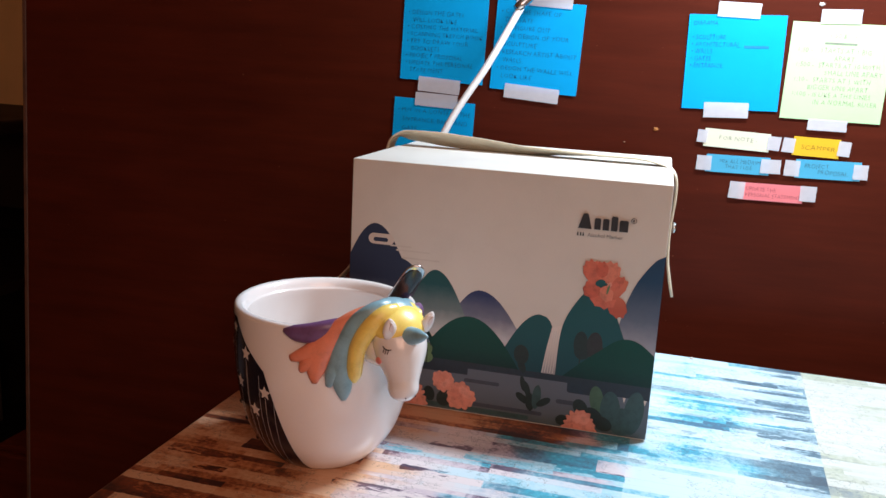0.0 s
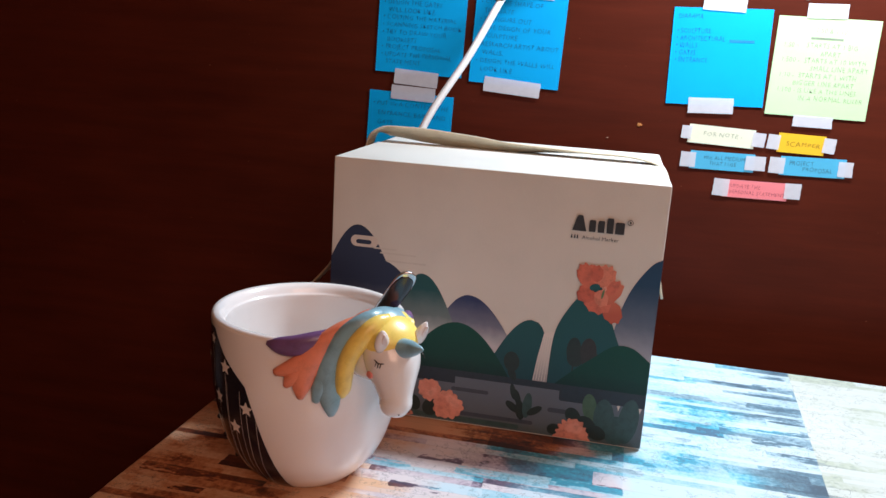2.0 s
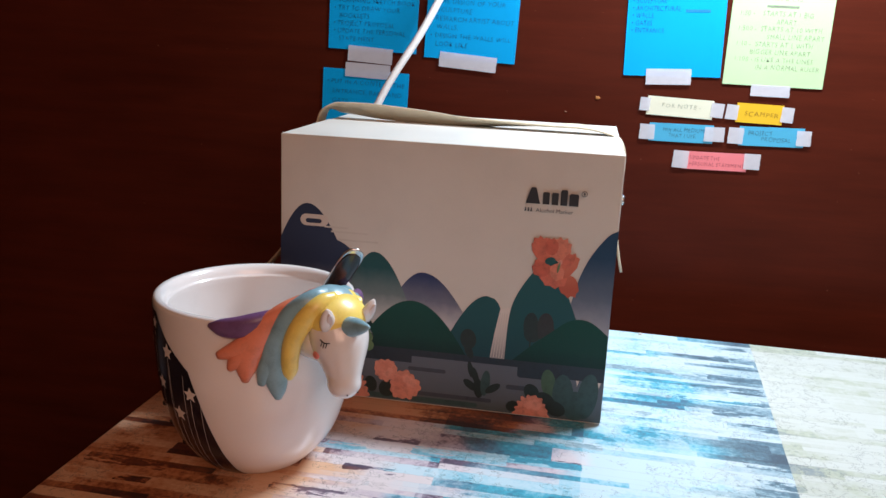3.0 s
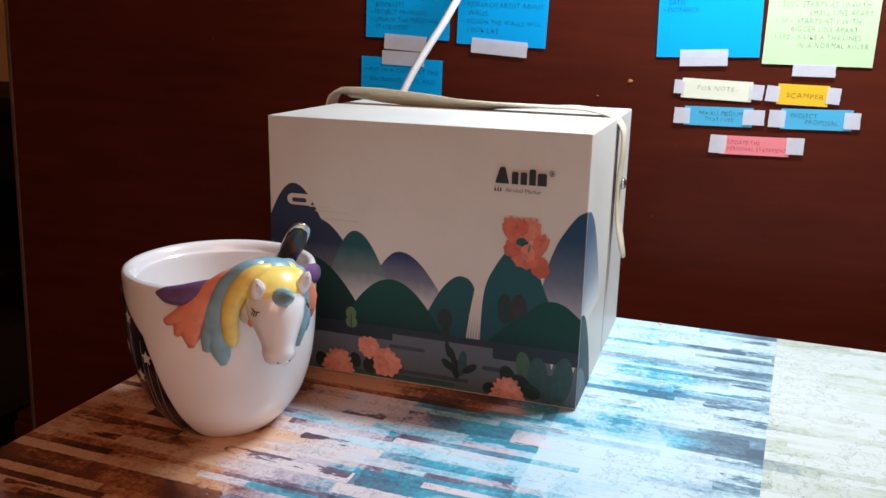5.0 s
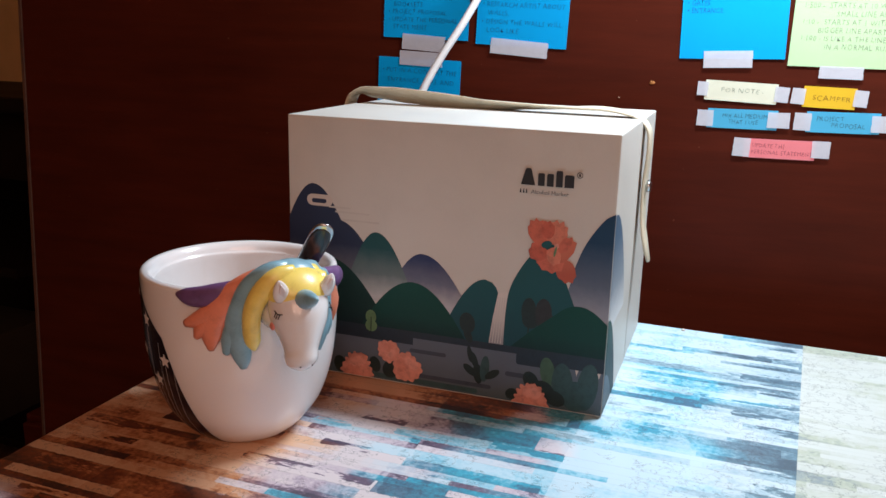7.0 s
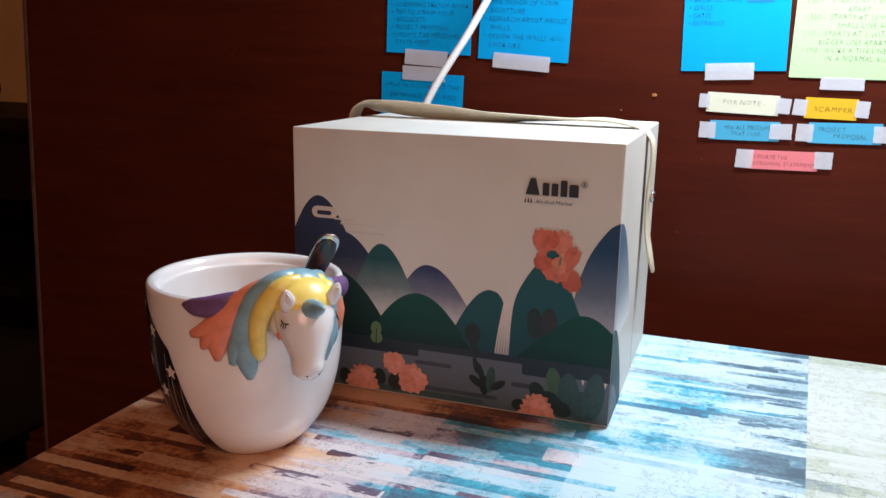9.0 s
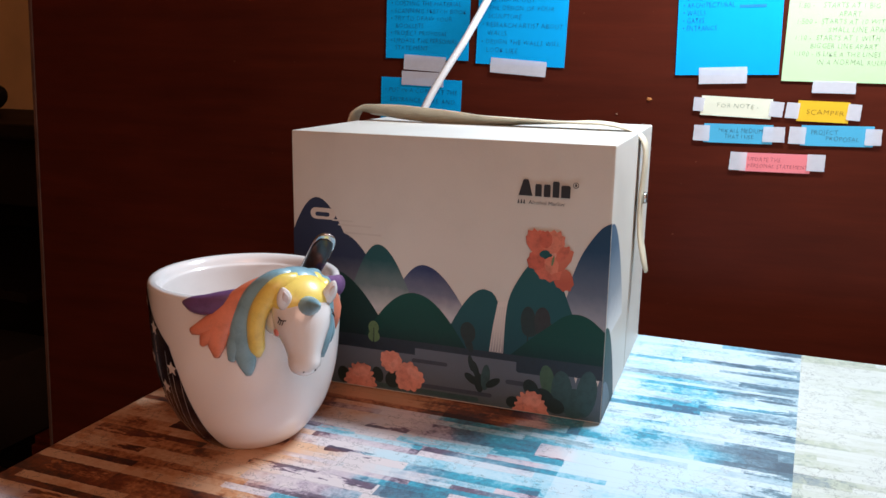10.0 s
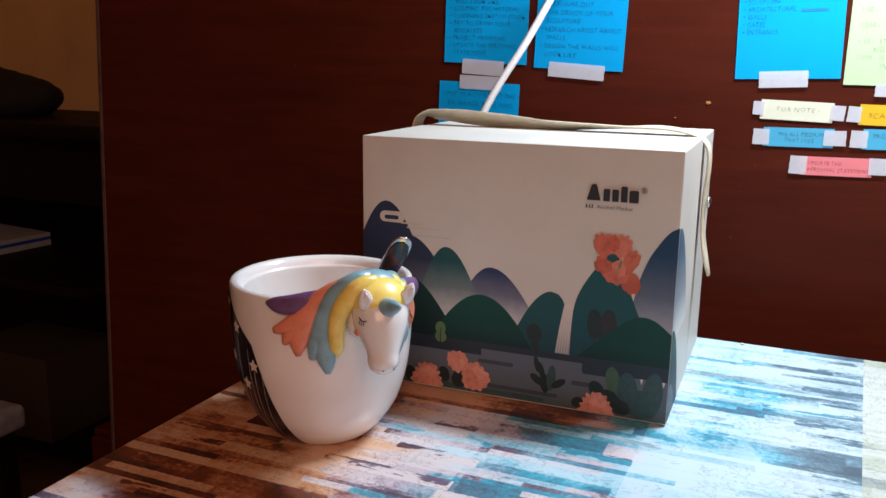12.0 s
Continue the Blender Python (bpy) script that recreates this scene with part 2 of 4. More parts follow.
def varnished_board(name, tint=(0.062, 0.0090, 0.0036), rough=0.46):
    k = Mat(name, rough, spec=0.12)
    fib = k.noise(70, 6, k.scaled(0.10, 1, 1.0), 0.65)
    big = k.noise(4.5, 4, k.scaled(0.6, 1, 1))
    f = k.math("ADD", k.math("MULTIPLY", fib, 0.6), k.math("MULTIPLY", big, 0.4))
    col = k.ramp(f, [(0.28, tuple(c * 0.60 for c in tint)), (0.5, tint), (0.74, tuple(c * 1.5 for c in tint))])
    chip = k.math("GREATER_THAN", k.noise(210, 3), 0.735)
    k.base(k.mix(k.math("MULTIPLY", chip, 0.35), col, (0.22, 0.12, 0.08)))
    k.rough(k.math("MULTIPLY_ADD", big, 0.25, rough - 0.12))
    k.bump(fib, 0.12, 0.0006)
    return k.m


DESK = desk_paper()
BOARD = varnished_board("red_brown_varnished_board")
RAW_EDGE = plain("raw_board_edge", (0.085, 0.032, 0.016), 0.7, 0.25, 40, 0.3)
DARK_WOOD = varnished_board("black_brown_wood", (0.008, 0.004, 0.003), 0.55)
CREAM_WALL = plain("cream_wall_paint", (0.82, 0.55, 0.26), 0.85, 0.06, 5, 0.2)
FLOOR = varnished_board("floor_boards", (0.16, 0.085, 0.05), 0.5)
CEIL = plain("ceiling_paint", (0.72, 0.66, 0.56), 0.9, 0.04, 4, 0.1)
CARD = plain("white_coated_card", (0.625, 0.592, 0.535), 0.45, 0.03, 30, 0.05)
GAP_DARK = plain("dark_gap_grey", (0.10, 0.10, 0.10), 0.8, 0.1)
STRAP = plain("beige_leatherette", (0.62, 0.55, 0.41), 0.55, 0.08, 80, 0.35)
STEEL = plain("polished_steel", (0.62, 0.62, 0.63), 0.24, 0.05, 80, 0.0, 1.0)
CERAMIC = plain("white_glazed_ceramic", (0.79, 0.765, 0.755), 0.18, 0.02, 25, 0.0, 0.0, 0.5)
NIGHT = plain("midnight_blue_glaze", (0.010, 0.010, 0.020), 0.22, 0.2, 60, 0.0, 0.0, 0.3)
STAR = plain("cream_glaze", (0.72, 0.66, 0.62), 0.3, 0.05)
PURPLE = plain("purple_glaze", (0.15, 0.075, 0.20), 0.33, 0.15, 140, 0.0, 0.0, 0.12)
ORANGE = plain("coral_orange_glaze", (0.76, 0.25, 0.15), 0.33, 0.10, 140, 0.0, 0.0, 0.12)
SKYBLUE = plain("dusty_blue_glaze", (0.22, 0.40, 0.48), 0.33, 0.12, 140, 0.0, 0.0, 0.12)
YELLOW = plain("yellow_glaze", (0.88, 0.69, 0.16), 0.33, 0.08, 140, 0.0, 0.0, 0.12)
BLUSH = plain("pink_blush_glaze", (0.66, 0.22, 0.20), 0.3, 0.1)
EAR_PINK = plain("pale_pink_glaze", (0.70, 0.60, 0.58), 0.3, 0.05)
INK = plain("black_ink", (0.02, 0.02, 0.022), 0.5, 0.1)
SPOON = plain("black_glossy_handle", (0.016, 0.016, 0.018), 0.22, 0.1, 90, 0.0, 0.0, 0.4)
LAMP_WHITE = plain("white_plastic", (0.80, 0.80, 0.79), 0.35, 0.03, 50, 0.0)
TAPE = plain("matte_white_tape", (0.76, 0.76, 0.81), 0.45, 0.03, 200, 0.1)
TAPE.node_tree.nodes["Principled BSDF"].inputs["Alpha"].default_value = 0.50
NOTE_BLUE = plain("bright_blue_paper", (0.0, 0.33, 0.70), 0.55, 0.04, 20, 0.1, spec=0.12)
NOTE_BLUE2 = plain("aqua_blue_paper", (0.06, 0.37, 0.57), 0.40, 0.04, 20, 0.1)
NOTE_GREEN = plain("pale_green_paper", (0.46, 0.64, 0.36), 0.40, 0.03, 20, 0.1)
NOTE_CREAM = plain("cream_paper", (0.68, 0.68, 0.53), 0.40, 0.03, 20, 0.1)
NOTE_YELLOW = plain("golden_yellow_paper", (0.70, 0.43, 0.02), 0.40, 0.03, 20, 0.1)
NOTE_PINK = plain("pink_paper", (0.74, 0.20, 0.22), 0.40, 0.03, 20, 0.1)
PEN_BLUE = plain("dark_pen_on_blue", (0.002, 0.070, 0.22), 0.45, 0.1)
FAINT = plain("faint_pen", (0.004, 0.20, 0.42), 0.45, 0.1)
PEN_GREY = plain("grey_pen", (0.22, 0.27, 0.19), 0.45, 0.1)
PEN_RED = plain("dark_red_pen", (0.22, 0.03, 0.05), 0.45, 0.1)
PEN_DARK = plain("dark_pen", (0.03, 0.06, 0.08), 0.45, 0.1)
CLOTH = plain("black_cloth", (0.010, 0.009, 0.009), 0.9, 0.3, 40, 0.5)
CARTON = plain("brown_carton", (0.045, 0.027, 0.016), 0.85, 0.1, 30, 0.2)

# ---------------------------------------------------------------- mesh helpers


def part(name, bm, material, parent=None, label="", smooth=False):
    """Links a bmesh as one mesh object under a thing or part."""
    me = bpy.data.meshes.new(name)
    bmesh.ops.recalc_face_normals(bm, faces=bm.faces)
    bm.to_mesh(me)
    bm.free()
    me.materials.append(material)
    if smooth:
        for p in me.polygons:
            p.use_smooth = True
    ob = new(name, me)
    if parent is not None:
        ob.parent = parent
    if label:
        tagged(ob, label)
    return ob


def thing(name, where, label, category, group="", kind=""):
    ob = new(name)
    ob.empty_display_size = 0.02
    ob.matrix_basis = where if isinstance(where, Matrix) else Matrix.Translation(where)
    return tagged(ob, label, category, group, kind)


def block(x0, x1, y0, y1, z0, z1, bevel=0.0, segments=2):
    bm = bmesh.new()
    bmesh.ops.create_cube(bm, size=1)
    for v in bm.verts:
        v.co = ((x0 + x1) / 2 + v.co.x * (x1 - x0), (y0 + y1) / 2 + v.co.y * (y1 - y0), (z0 + z1) / 2 + v.co.z * (z1 - z0))
    if bevel:
        bmesh.ops.bevel(bm, geom=bm.edges[:], offset=bevel, segments=segments, profile=0.6, affect="EDGES")
    return bm


def flat(outline, y, thick=0.0):
    """A filled outline of (x, z) in the plane y, with an optional depth towards +y."""
    bm = bmesh.new()
    f = bm.faces.new([bm.verts.new((x, y, z)) for x, z in outline])
    if thick:
        r = bmesh.ops.extrude_face_region(bm, geom=[f])
        bmesh.ops.translate(bm, verts=[v for v in r["geom"] if isinstance(v, bmesh.types.BMVert)], vec=(0, thick, 0))
    bmesh.ops.triangulate(bm, faces=[g for g in bm.faces if len(g.verts) > 4])
    return bm


def lathe(profile, steps=96):
    """Profile (r, z) turned about z."""
    bm = bmesh.new()
    rings = []
    for r, z in profile:
        if r < 1e-6:
            rings.append([bm.verts.new((0, 0, z))])
        else:
            rings.append([bm.verts.new((r * math.cos(2 * math.pi * i / steps), r * math.sin(2 * math.pi * i / steps), z)) for i in range(steps)])
    for a, b in zip(rings, rings[1:]):
        for i in range(steps):
            j = (i + 1) % steps
            if len(a) == 1:
                bm.faces.new((a[0], b[i], b[j]))
            elif len(b) == 1:
                bm.faces.new((a[i], a[j], b[0]))
            else:
                bm.faces.new((a[i], a[j], b[j], b[i]))
    return bm


def spline(points, n):
    """Catmull-Rom through tuples of any width."""
    pts = [np.array(p, float) for p in points]
    pts = [2 * pts[0] - pts[1]] + pts + [2 * pts[-1] - pts[-2]]
    out = []
    segs = len(pts) - 3
    for i in range(n):
        s = i / (n - 1) * segs
        k = min(int(s), segs - 1)
        t = s - k
        a, b, c, d = pts[k:k + 4]
        out.append(0.5 * (2 * b + (c - a) * t + (2 * a - 5 * b + 4 * c - d) * t * t + (3 * b - a - 3 * c + d) * t ** 3))
    return out


def loft(spine, across, sides=20):
    """A closed tube: rows (x, y, z, width, depth) along a spine; across gives the width direction."""
    bm = bmesh.new()
    rings = []
    for i, row in enumerate(spine):
        p, w, d = Vector(row[:3]), row[3], row[4]
        ahead = (Vector(spine[min(i + 1, len(spine) - 1)][:3]) - Vector(spine[max(i - 1, 0)][:3])).normalized()
        ax = across(p) if callable(across) else Vector(across)
        ax = (ax - ahead * ax.dot(ahead)).normalized()
        up = ahead.cross(ax)
        rings.append([bm.verts.new(p + ax * (w * math.cos(2 * math.pi * j / sides)) + up * (d * math.sin(2 * math.pi * j / sides))) for j in range(sides)])
    for a, b in zip(rings, rings[1:]):
        for j in range(sides):
            bm.faces.new((a[j], a[(j + 1) % sides], b[(j + 1) % sides], b[j]))
    bm.faces.new(rings[0])
    bm.faces.new(rings[-1])
    return bm


def ellipsoid(centre, rx, ry, rz, turn=None, u=20, v=12):
    bm = bmesh.new()
    bmesh.ops.create_uvsphere(bm, u_segments=u, v_segments=v, radius=1)
    m = Matrix.Translation(centre) @ (turn.to_4x4() if turn is not None else Matrix()) @ Matrix.Diagonal((rx, ry, rz, 1))
    bmesh.ops.transform(bm, matrix=m, verts=bm.verts)
    return bm


def lettering(body, size, spacing=1.0, shear=0.0, align="LEFT", thin=-0.004, wide=1.0):
    """Text as a mesh in the plane y = 0 that faces -y."""
    cu = bpy.data.curves.new("text", "FONT")
    cu.body, cu.size, cu.space_line, cu.shear, cu.align_x, cu.offset = body, size, spacing, shear, align, thin * size
    cu.resolution_u = 2
    tmp = new("text", cu)
    me = bpy.data.meshes.new_from_object(tmp.evaluated_get(bpy.context.evaluated_depsgraph_get()))
    bpy.data.objects.remove(tmp)
    bpy.data.curves.remove(cu)
    bm = bmesh.new()
    bm.from_mesh(me)
    bpy.data.meshes.remove(me)
    bmesh.ops.transform(bm, matrix=Matrix.Rotation(radians(90), 4, "X") @ Matrix.Diagonal((wide, 1, 1, 1)), verts=bm.verts)
    return bm


# ---------------------------------------------------------------- room
def room():
    # floor, ceiling and walls close the place; the unseen south wall is open for the added fill light
    tagged(part("floor", block(-2.6, 2.2, -1.35, 2.6, -0.80, -0.75), FLOOR), "brown wooden floor in deep shade", "floor", kind="structure")
    tagged(part("ceiling", block(-2.6, 2.2, -1.35, 2.6, 1.85, 1.90), CEIL), "pale painted ceiling", "ceiling", kind="structure")
    tagged(part("wall_north", block(-2.6, 2.2, 2.5, 2.6, -0.75, 1.85), CREAM_WALL), "cream painted wall in warm shade", "wall", kind="structure")
    tagged(part("wall_west", block(-2.7, -2.6, -1.35, 2.6, -0.75, 1.85), CREAM_WALL), "cream painted side wall", "wall", kind="structure")
    tagged(part("wall_east", block(2.2, 2.3, -1.35, 2.6, -0.75, 1.85), CREAM_WALL), "cream painted side wall", "wall", kind="structure")
    south = thing("wall_south", (0, -1.35, 0), "unseen cream painted wall with an opening for the fill light", "wall", kind="structure")
    for x0, x1, z0, z1 in ((-2.6, 0.25, -0.75, 1.85), (1.45, 2.2, -0.75, 1.85), (0.25, 1.45, -0.75, 0.58), (0.25, 1.45, 1.65, 1.85)):
        part("wall_piece", block(x0, x1, 0.0, 0.1, z0, z1), CREAM_WALL, south)


room()


def partition():
    """Tall board behind the desk, its left side a little out of plumb."""
    holder = thing("partition_board", pose(0, 0.868, 0, 0, 0, math.degrees(math.atan(0.03))), "dark red-brown varnished wooden partition board with taped notes", "partition", kind="structure")
    bm = flat([(-0.692, -0.75), (-0.592, 1.15), (1.30, 1.15), (1.30, -0.75)], 0.0, 0.018)
    part("board", bm, BOARD, holder)
    edge = bmesh.new()
    for z in np.linspace(-0.75, 1.15, 40):
        x = -0.692 + (z + 0.75) / 1.9 * 0.10
        jag = 0.0006 * noise.noise((0, 0, z * 37))
        edge.verts.new((x - 0.0035 + jag, -0.0015, z)), edge.verts.new((x - 0.0003, -0.0015, z))
    edge.verts.ensure_lookup_table()
    for i in range(39):
        edge.faces.new([edge.verts[j] for j in (2 * i, 2 * i + 1, 2 * i + 3, 2 * i + 2)])
    r = bmesh.ops.extrude_face_region(edge, geom=edge.faces[:])
    bmesh.ops.translate(edge, verts=[v for v in r["geom"] if isinstance(v, bmesh.types.BMVert)], vec=(0, 0.0205, 0))
    part("worn_edge", edge, RAW_EDGE, holder, "worn lighter board edge")
    return holder.matrix_basis.copy()


BOARD_POSE = partition()


def desk():
    d = thing("desk", (0, 0, 0), "desk covered in glossy paper printed with painted planks", "desk")
    part("desktop", block(-0.258, 1.05, -0.45, 0.780, -0.028, 0.0, 0.0015), DESK, d)
    for x in (-0.22, 0.99):
        for y in (-0.40, 0.73):
            part("leg", block(x - 0.022, x + 0.022, y - 0.022, y + 0.022, -0.75, -0.028, 0.003), DARK_WOOD, d)
    part("apron", block(-0.19, 0.96, 0.72, 0.74, -0.10, -0.028), DARK_WOOD, d)


desk()


# ---------------------------------------------------------------- marker box
BW, BD, BH = 0.191, 0.165, 0.1555


def hill(cx, top, left, right, base, sharp=1.0, n=26):
    """Outline of a rounded hill, clipped to the front of the box."""
    pts = []
    for i in range(n + 1):
        u = left + (right - left) * i / n
        t = (u - left) / (cx - left) if u <= cx else (right - u) / (right - cx)
        pts.append((u, base + (top - base) * math.sin(t * math.pi / 2) ** sharp))
    keep = [(u, z) for u, z in pts if 0.0 <= u <= BW]
    for edge in (0.0, BW):
        for (a, za), (b, zb) in zip(pts, pts[1:]):
            if (a - edge) * (b - edge) < 0:
                p = (edge, za + (zb - za) * (edge - a) / (b - a))
                keep = [p] + keep if edge == 0.0 else keep + [p]
    if keep[0][1] > base + 1e-5:
        keep = [(keep[0][0], base)] + keep
    if keep[-1][1] > base + 1e-5:
        keep = keep + [(keep[-1][0], base)]
    return keep


def oval(cx, cz, rx, rz, turn=0.0, n=20):
    c, s = math.cos(radians(turn)), math.sin(radians(turn))
    return [(cx + rx * math.cos(a) * c - rz * math.sin(a) * s, cz + rx * math.cos(a) * s + rz * math.sin(a) * c)
            for a in (2 * math.pi * i / n for i in range(n))]


def capsule(x0, x1, z, r, n=8):
    right = [(x1 - r + r * math.sin(math.pi * i / n), z + r * math.cos(math.pi * i / n)) for i in range(n + 1)]
    left = [(x0 + r - r * math.sin(math.pi * i / n), z - r * math.cos(math.pi * i / n)) for i in range(n + 1)]
    return right + left


def blossom(cx, cz, r, lobes, phase=0.0, floor_z=-1.0, depth=0.13):
    out = []
    for i in range(lobes * 8):
        a = 2 * math.pi * i / (lobes * 8)
        k = r * (1 - depth + depth * abs(math.sin(lobes * a / 2 + phase)) + 0.05 * math.sin(3 * a + phase) + 0.045 * math.sin(5 * a + 2.3 * phase))
        out.append((cx + k * math.cos(a), max(floor_z, cz + k * math.sin(a))))
    return out


def marker_box():
    box = thing("marker_box", pose(-0.1903, 0.6035, 0, 0, 0, 1.1), "white cardboard marker box printed with mountains, with a strap handle", "box")
    part("front_half", block(0, BW, 0.0, 0.0900, 0.0006, BH, 0.0009), CARD, box)
    part("back_half", block(0.0004, BW - 0.0004, 0.0952, BD, 0.0, BH - 0.0003, 0.0009), CARD, box)
    # filler in the joint, the shade there put into its dark colour
    part("gap_filler", block(0.004, BW - 0.004, 0.0890, 0.0970, 0.001, BH - 0.006), GAP_DARK, box, "dark filler that shades the gap between the two halves")
    layer = [0]

    def printed(name, outline, material, label=""):
        layer[0] += 1
        return part(name, flat(outline, -0.00012 - 0.00001 * layer[0]), material, box, label)

    mist = (0.54, 0.50, 0.49)
    navy = fade("navy_print", (0.024, 0.036, 0.078), mist, 0.044, 0.082)
    navy2 = fade("violet_navy_print", (0.028, 0.044, 0.120), (0.50, 0.49, 0.51), 0.052, 0.079)
    teal = fade("teal_print", (0.013, 0.078, 0.086), (0.50, 0.51, 0.51), 0.053, 0.082)
    blue = fade("deep_blue_print", (0.016, 0.056, 0.115), (0.37, 0.38, 0.43), 0.054, 0.098)
    green = fade("dark_green_print", (0.006, 0.064, 0.050), (0.009, 0.024, 0.027), 0.028, 0.062)
    green2 = fade("shadow_green_print", (0.010, 0.042, 0.037), (0.008, 0.019, 0.026), 0.026, 0.070)
    green3 = fade("teal_green_print", (0.016, 0.092, 0.102), (0.014, 0.056, 0.072), 0.030, 0.090)
    shore = plain("dark_shore_print", (0.016, 0.028, 0.042), 0.5, 0.1, 300)
    lake = fade("grey_lake_print", (0.115, 0.140, 0.175), (0.060, 0.092, 0.092), -0.002, 0.022)
    dim = plain("dim_water_print", (0.045, 0.058, 0.080), 0.5, 0.1, 300)
    leaf = plain("black_green_print", (0.012, 0.026, 0.024), 0.5, 0.15, 300)
    leaf2 = plain("grey_green_print", (0.032, 0.076, 0.076), 0.5, 0.15, 300)
    lime = plain("light_green_print", (0.115, 0.205, 0.095), 0.5, 0.12, 300)
    sage = plain("sage_print", (0.055, 0.115, 0.070), 0.5, 0.12, 300)
    brownish = plain("brown_black_print", (0.026, 0.026, 0.026), 0.5, 0.15, 300)
    coral = plain("coral_print", (0.58, 0.140, 0.085), 0.5, 0.16, 260)
    coral2 = plain("light_coral_print", (0.64, 0.205, 0.130), 0.5, 0.14, 260)
    coral3 = plain("deep_coral_print", (0.52, 0.110, 0.065), 0.5, 0.16, 260)
    salmon = plain("salmon_print", (0.66, 0.27, 0.20), 0.5, 0.16, 260)
    salmon2 = plain("pale_salmon_print", (0.70, 0.31, 0.235), 0.5, 0.14, 260)
    salmon3 = plain("deep_salmon_print", (0.63, 0.24, 0.175), 0.5, 0.16, 260)
    foam = fade("white_water_print", (0.68, 0.62, 0.57), (0.30, 0.29, 0.30), 0.036, 0.062)

    printed("printed_mountain", hill(0.0160, 0.1165, -0.014, 0.050, 0.060, 1.15), navy)
    printed("printed_mountain", hill(0.0310, 0.0965, 0.002, 0.066, 0.054, 1.0), navy)
    cloud = plain("cloud_print", (0.62, 0.55, 0.49), 0.5, 0.05)
    printed("printed_cloud", capsule(0.0118, 0.0285, 0.1068, 0.0034), cloud)
    printed("printed_cloud", capsule(0.0150, 0.0245, 0.1064, 0.0013), navy)
    for x0, x1, z in ((0.026, 0.040, 0.1035), (0.030, 0.052, 0.1010), (0.034, 0.058, 0.0965)):
        printed("printed_cloud", capsule(x0, x1, z, 0.0005), plain("thin_mist_print", (0.575, 0.54, 0.485), 0.5, 0.05))
    printed("printed_mountain", hill(0.0845, 0.0815, 0.060, 0.116, 0.048, 1.0), navy2)
    printed("printed_mountain", hill(0.0560, 0.0912, 0.034, 0.082, 0.050, 1.05), teal)
    def slope(points, base):
        line = [(float(p[0]), float(p[1])) for p in spline(points, 6 * len(points))]
        return [(line[0][0], base)] + line + [(line[-1][0], base)]

    printed("printed_mountain", slope([(0.1640, 0.050), (0.1693, 0.073), (0.1723, 0.086), (0.1773, 0.0985), (0.1853, 0.1105), (BW, 0.1145)], 0.046), blue)
    printed("printed_waterfall", [(0.1245, 0.034), (0.1296, 0.0640), (0.1345, 0.0655), (0.1385, 0.0640), (0.1352, 0.034)], foam)
    for k in range(5):
        u = 0.1258 + 0.0016 * k
        printed("printed_water_line", [(u, 0.035), (u + 0.0028 - 0.0003 * k, 0.062), (u + 0.0032 - 0.0003 * k, 0.062), (u + 0.0005, 0.035)],
                plain("bright_water_print", (0.56, 0.52, 0.49), 0.5, 0.05))
    printed("printed_mountain", hill(0.0250, 0.0735, -0.020, 0.072, 0.020, 0.95), green2)
    left = [p for p in hill(0.1225, 0.0712, 0.0940, 0.150, 0.030, 1.0) if p[0] <= 0.1226]
    printed("printed_mountain", left + [(0.1262, 0.0700), (0.1286, 0.0675), (0.1300, 0.0645), (0.1275, 0.050), (0.1250, 0.030)], green3)
    printed("printed_mountain", slope([(0.1340, 0.034), (0.1347, 0.055), (0.1366, 0.068), (0.1415, 0.079), (0.1483, 0.0890), (0.1570, 0.0965), (0.1625, 0.0900), (0.1663, 0.0780), (0.1693, 0.0700), (0.1735, 0.060)], 0.030), green3)
    printed("printed_mountain", hill(0.0790, 0.0642, 0.0400, 0.1185, 0.022, 0.95), green)
    for cx, cz, rx, m in ((0.1478, 0.0560, 0.0042, leaf), (0.1560, 0.0565, 0.0046, brownish)):
        printed("printed_tree", oval(cx, cz, rx, 0.0080), m)
        printed("printed_tree", oval(cx + 0.0012, cz - 0.0045, rx * 1.15, 0.0052), m)
        printed("printed_tree_trunk", [(cx - 0.0006, 0.036), (cx + 0.0002, cz), (cx + 0.0008, cz), (cx + 0.0004, 0.036)], m)
    printed("printed_mountain", slope([(0.1370, 0.033), (0.1500, 0.0455), (0.1600, 0.0540), (0.1680, 0.0605), (0.1752, 0.0625), (0.1825, 0.0605), (BW, 0.0540)], 0.020), green)
    printed("printed_shore", [(0.0, 0.022), (0.0, 0.0345), (BW, 0.0345), (BW, 0.022)], shore)
    printed("printed_lake", [(0.0, 0.0016), (0.0, 0.0262), (BW, 0.0262), (BW, 0.0016)], lake)
    printed("printed_lake", [(0.080, 0.0255), (0.080, 0.0305), (0.142, 0.0305), (0.142, 0.0255)], lake)
    printed("printed_water_line", capsule(0.078, 0.1005, 0.0228, 0.0012), dim)
    printed("printed_water_line", capsule(0.136, 0.152, 0.0178, 0.0014), dim)
    printed("printed_water_line", capsule(0.142, 0.170, 0.0260, 0.0016), shore)
    printed("printed_water_line", capsule(0.084, 0.128, 0.0078, 0.0012), dim)
    printed("printed_water_line", capsule(0.030, 0.120, 0.0040, 0.0014), leaf2)
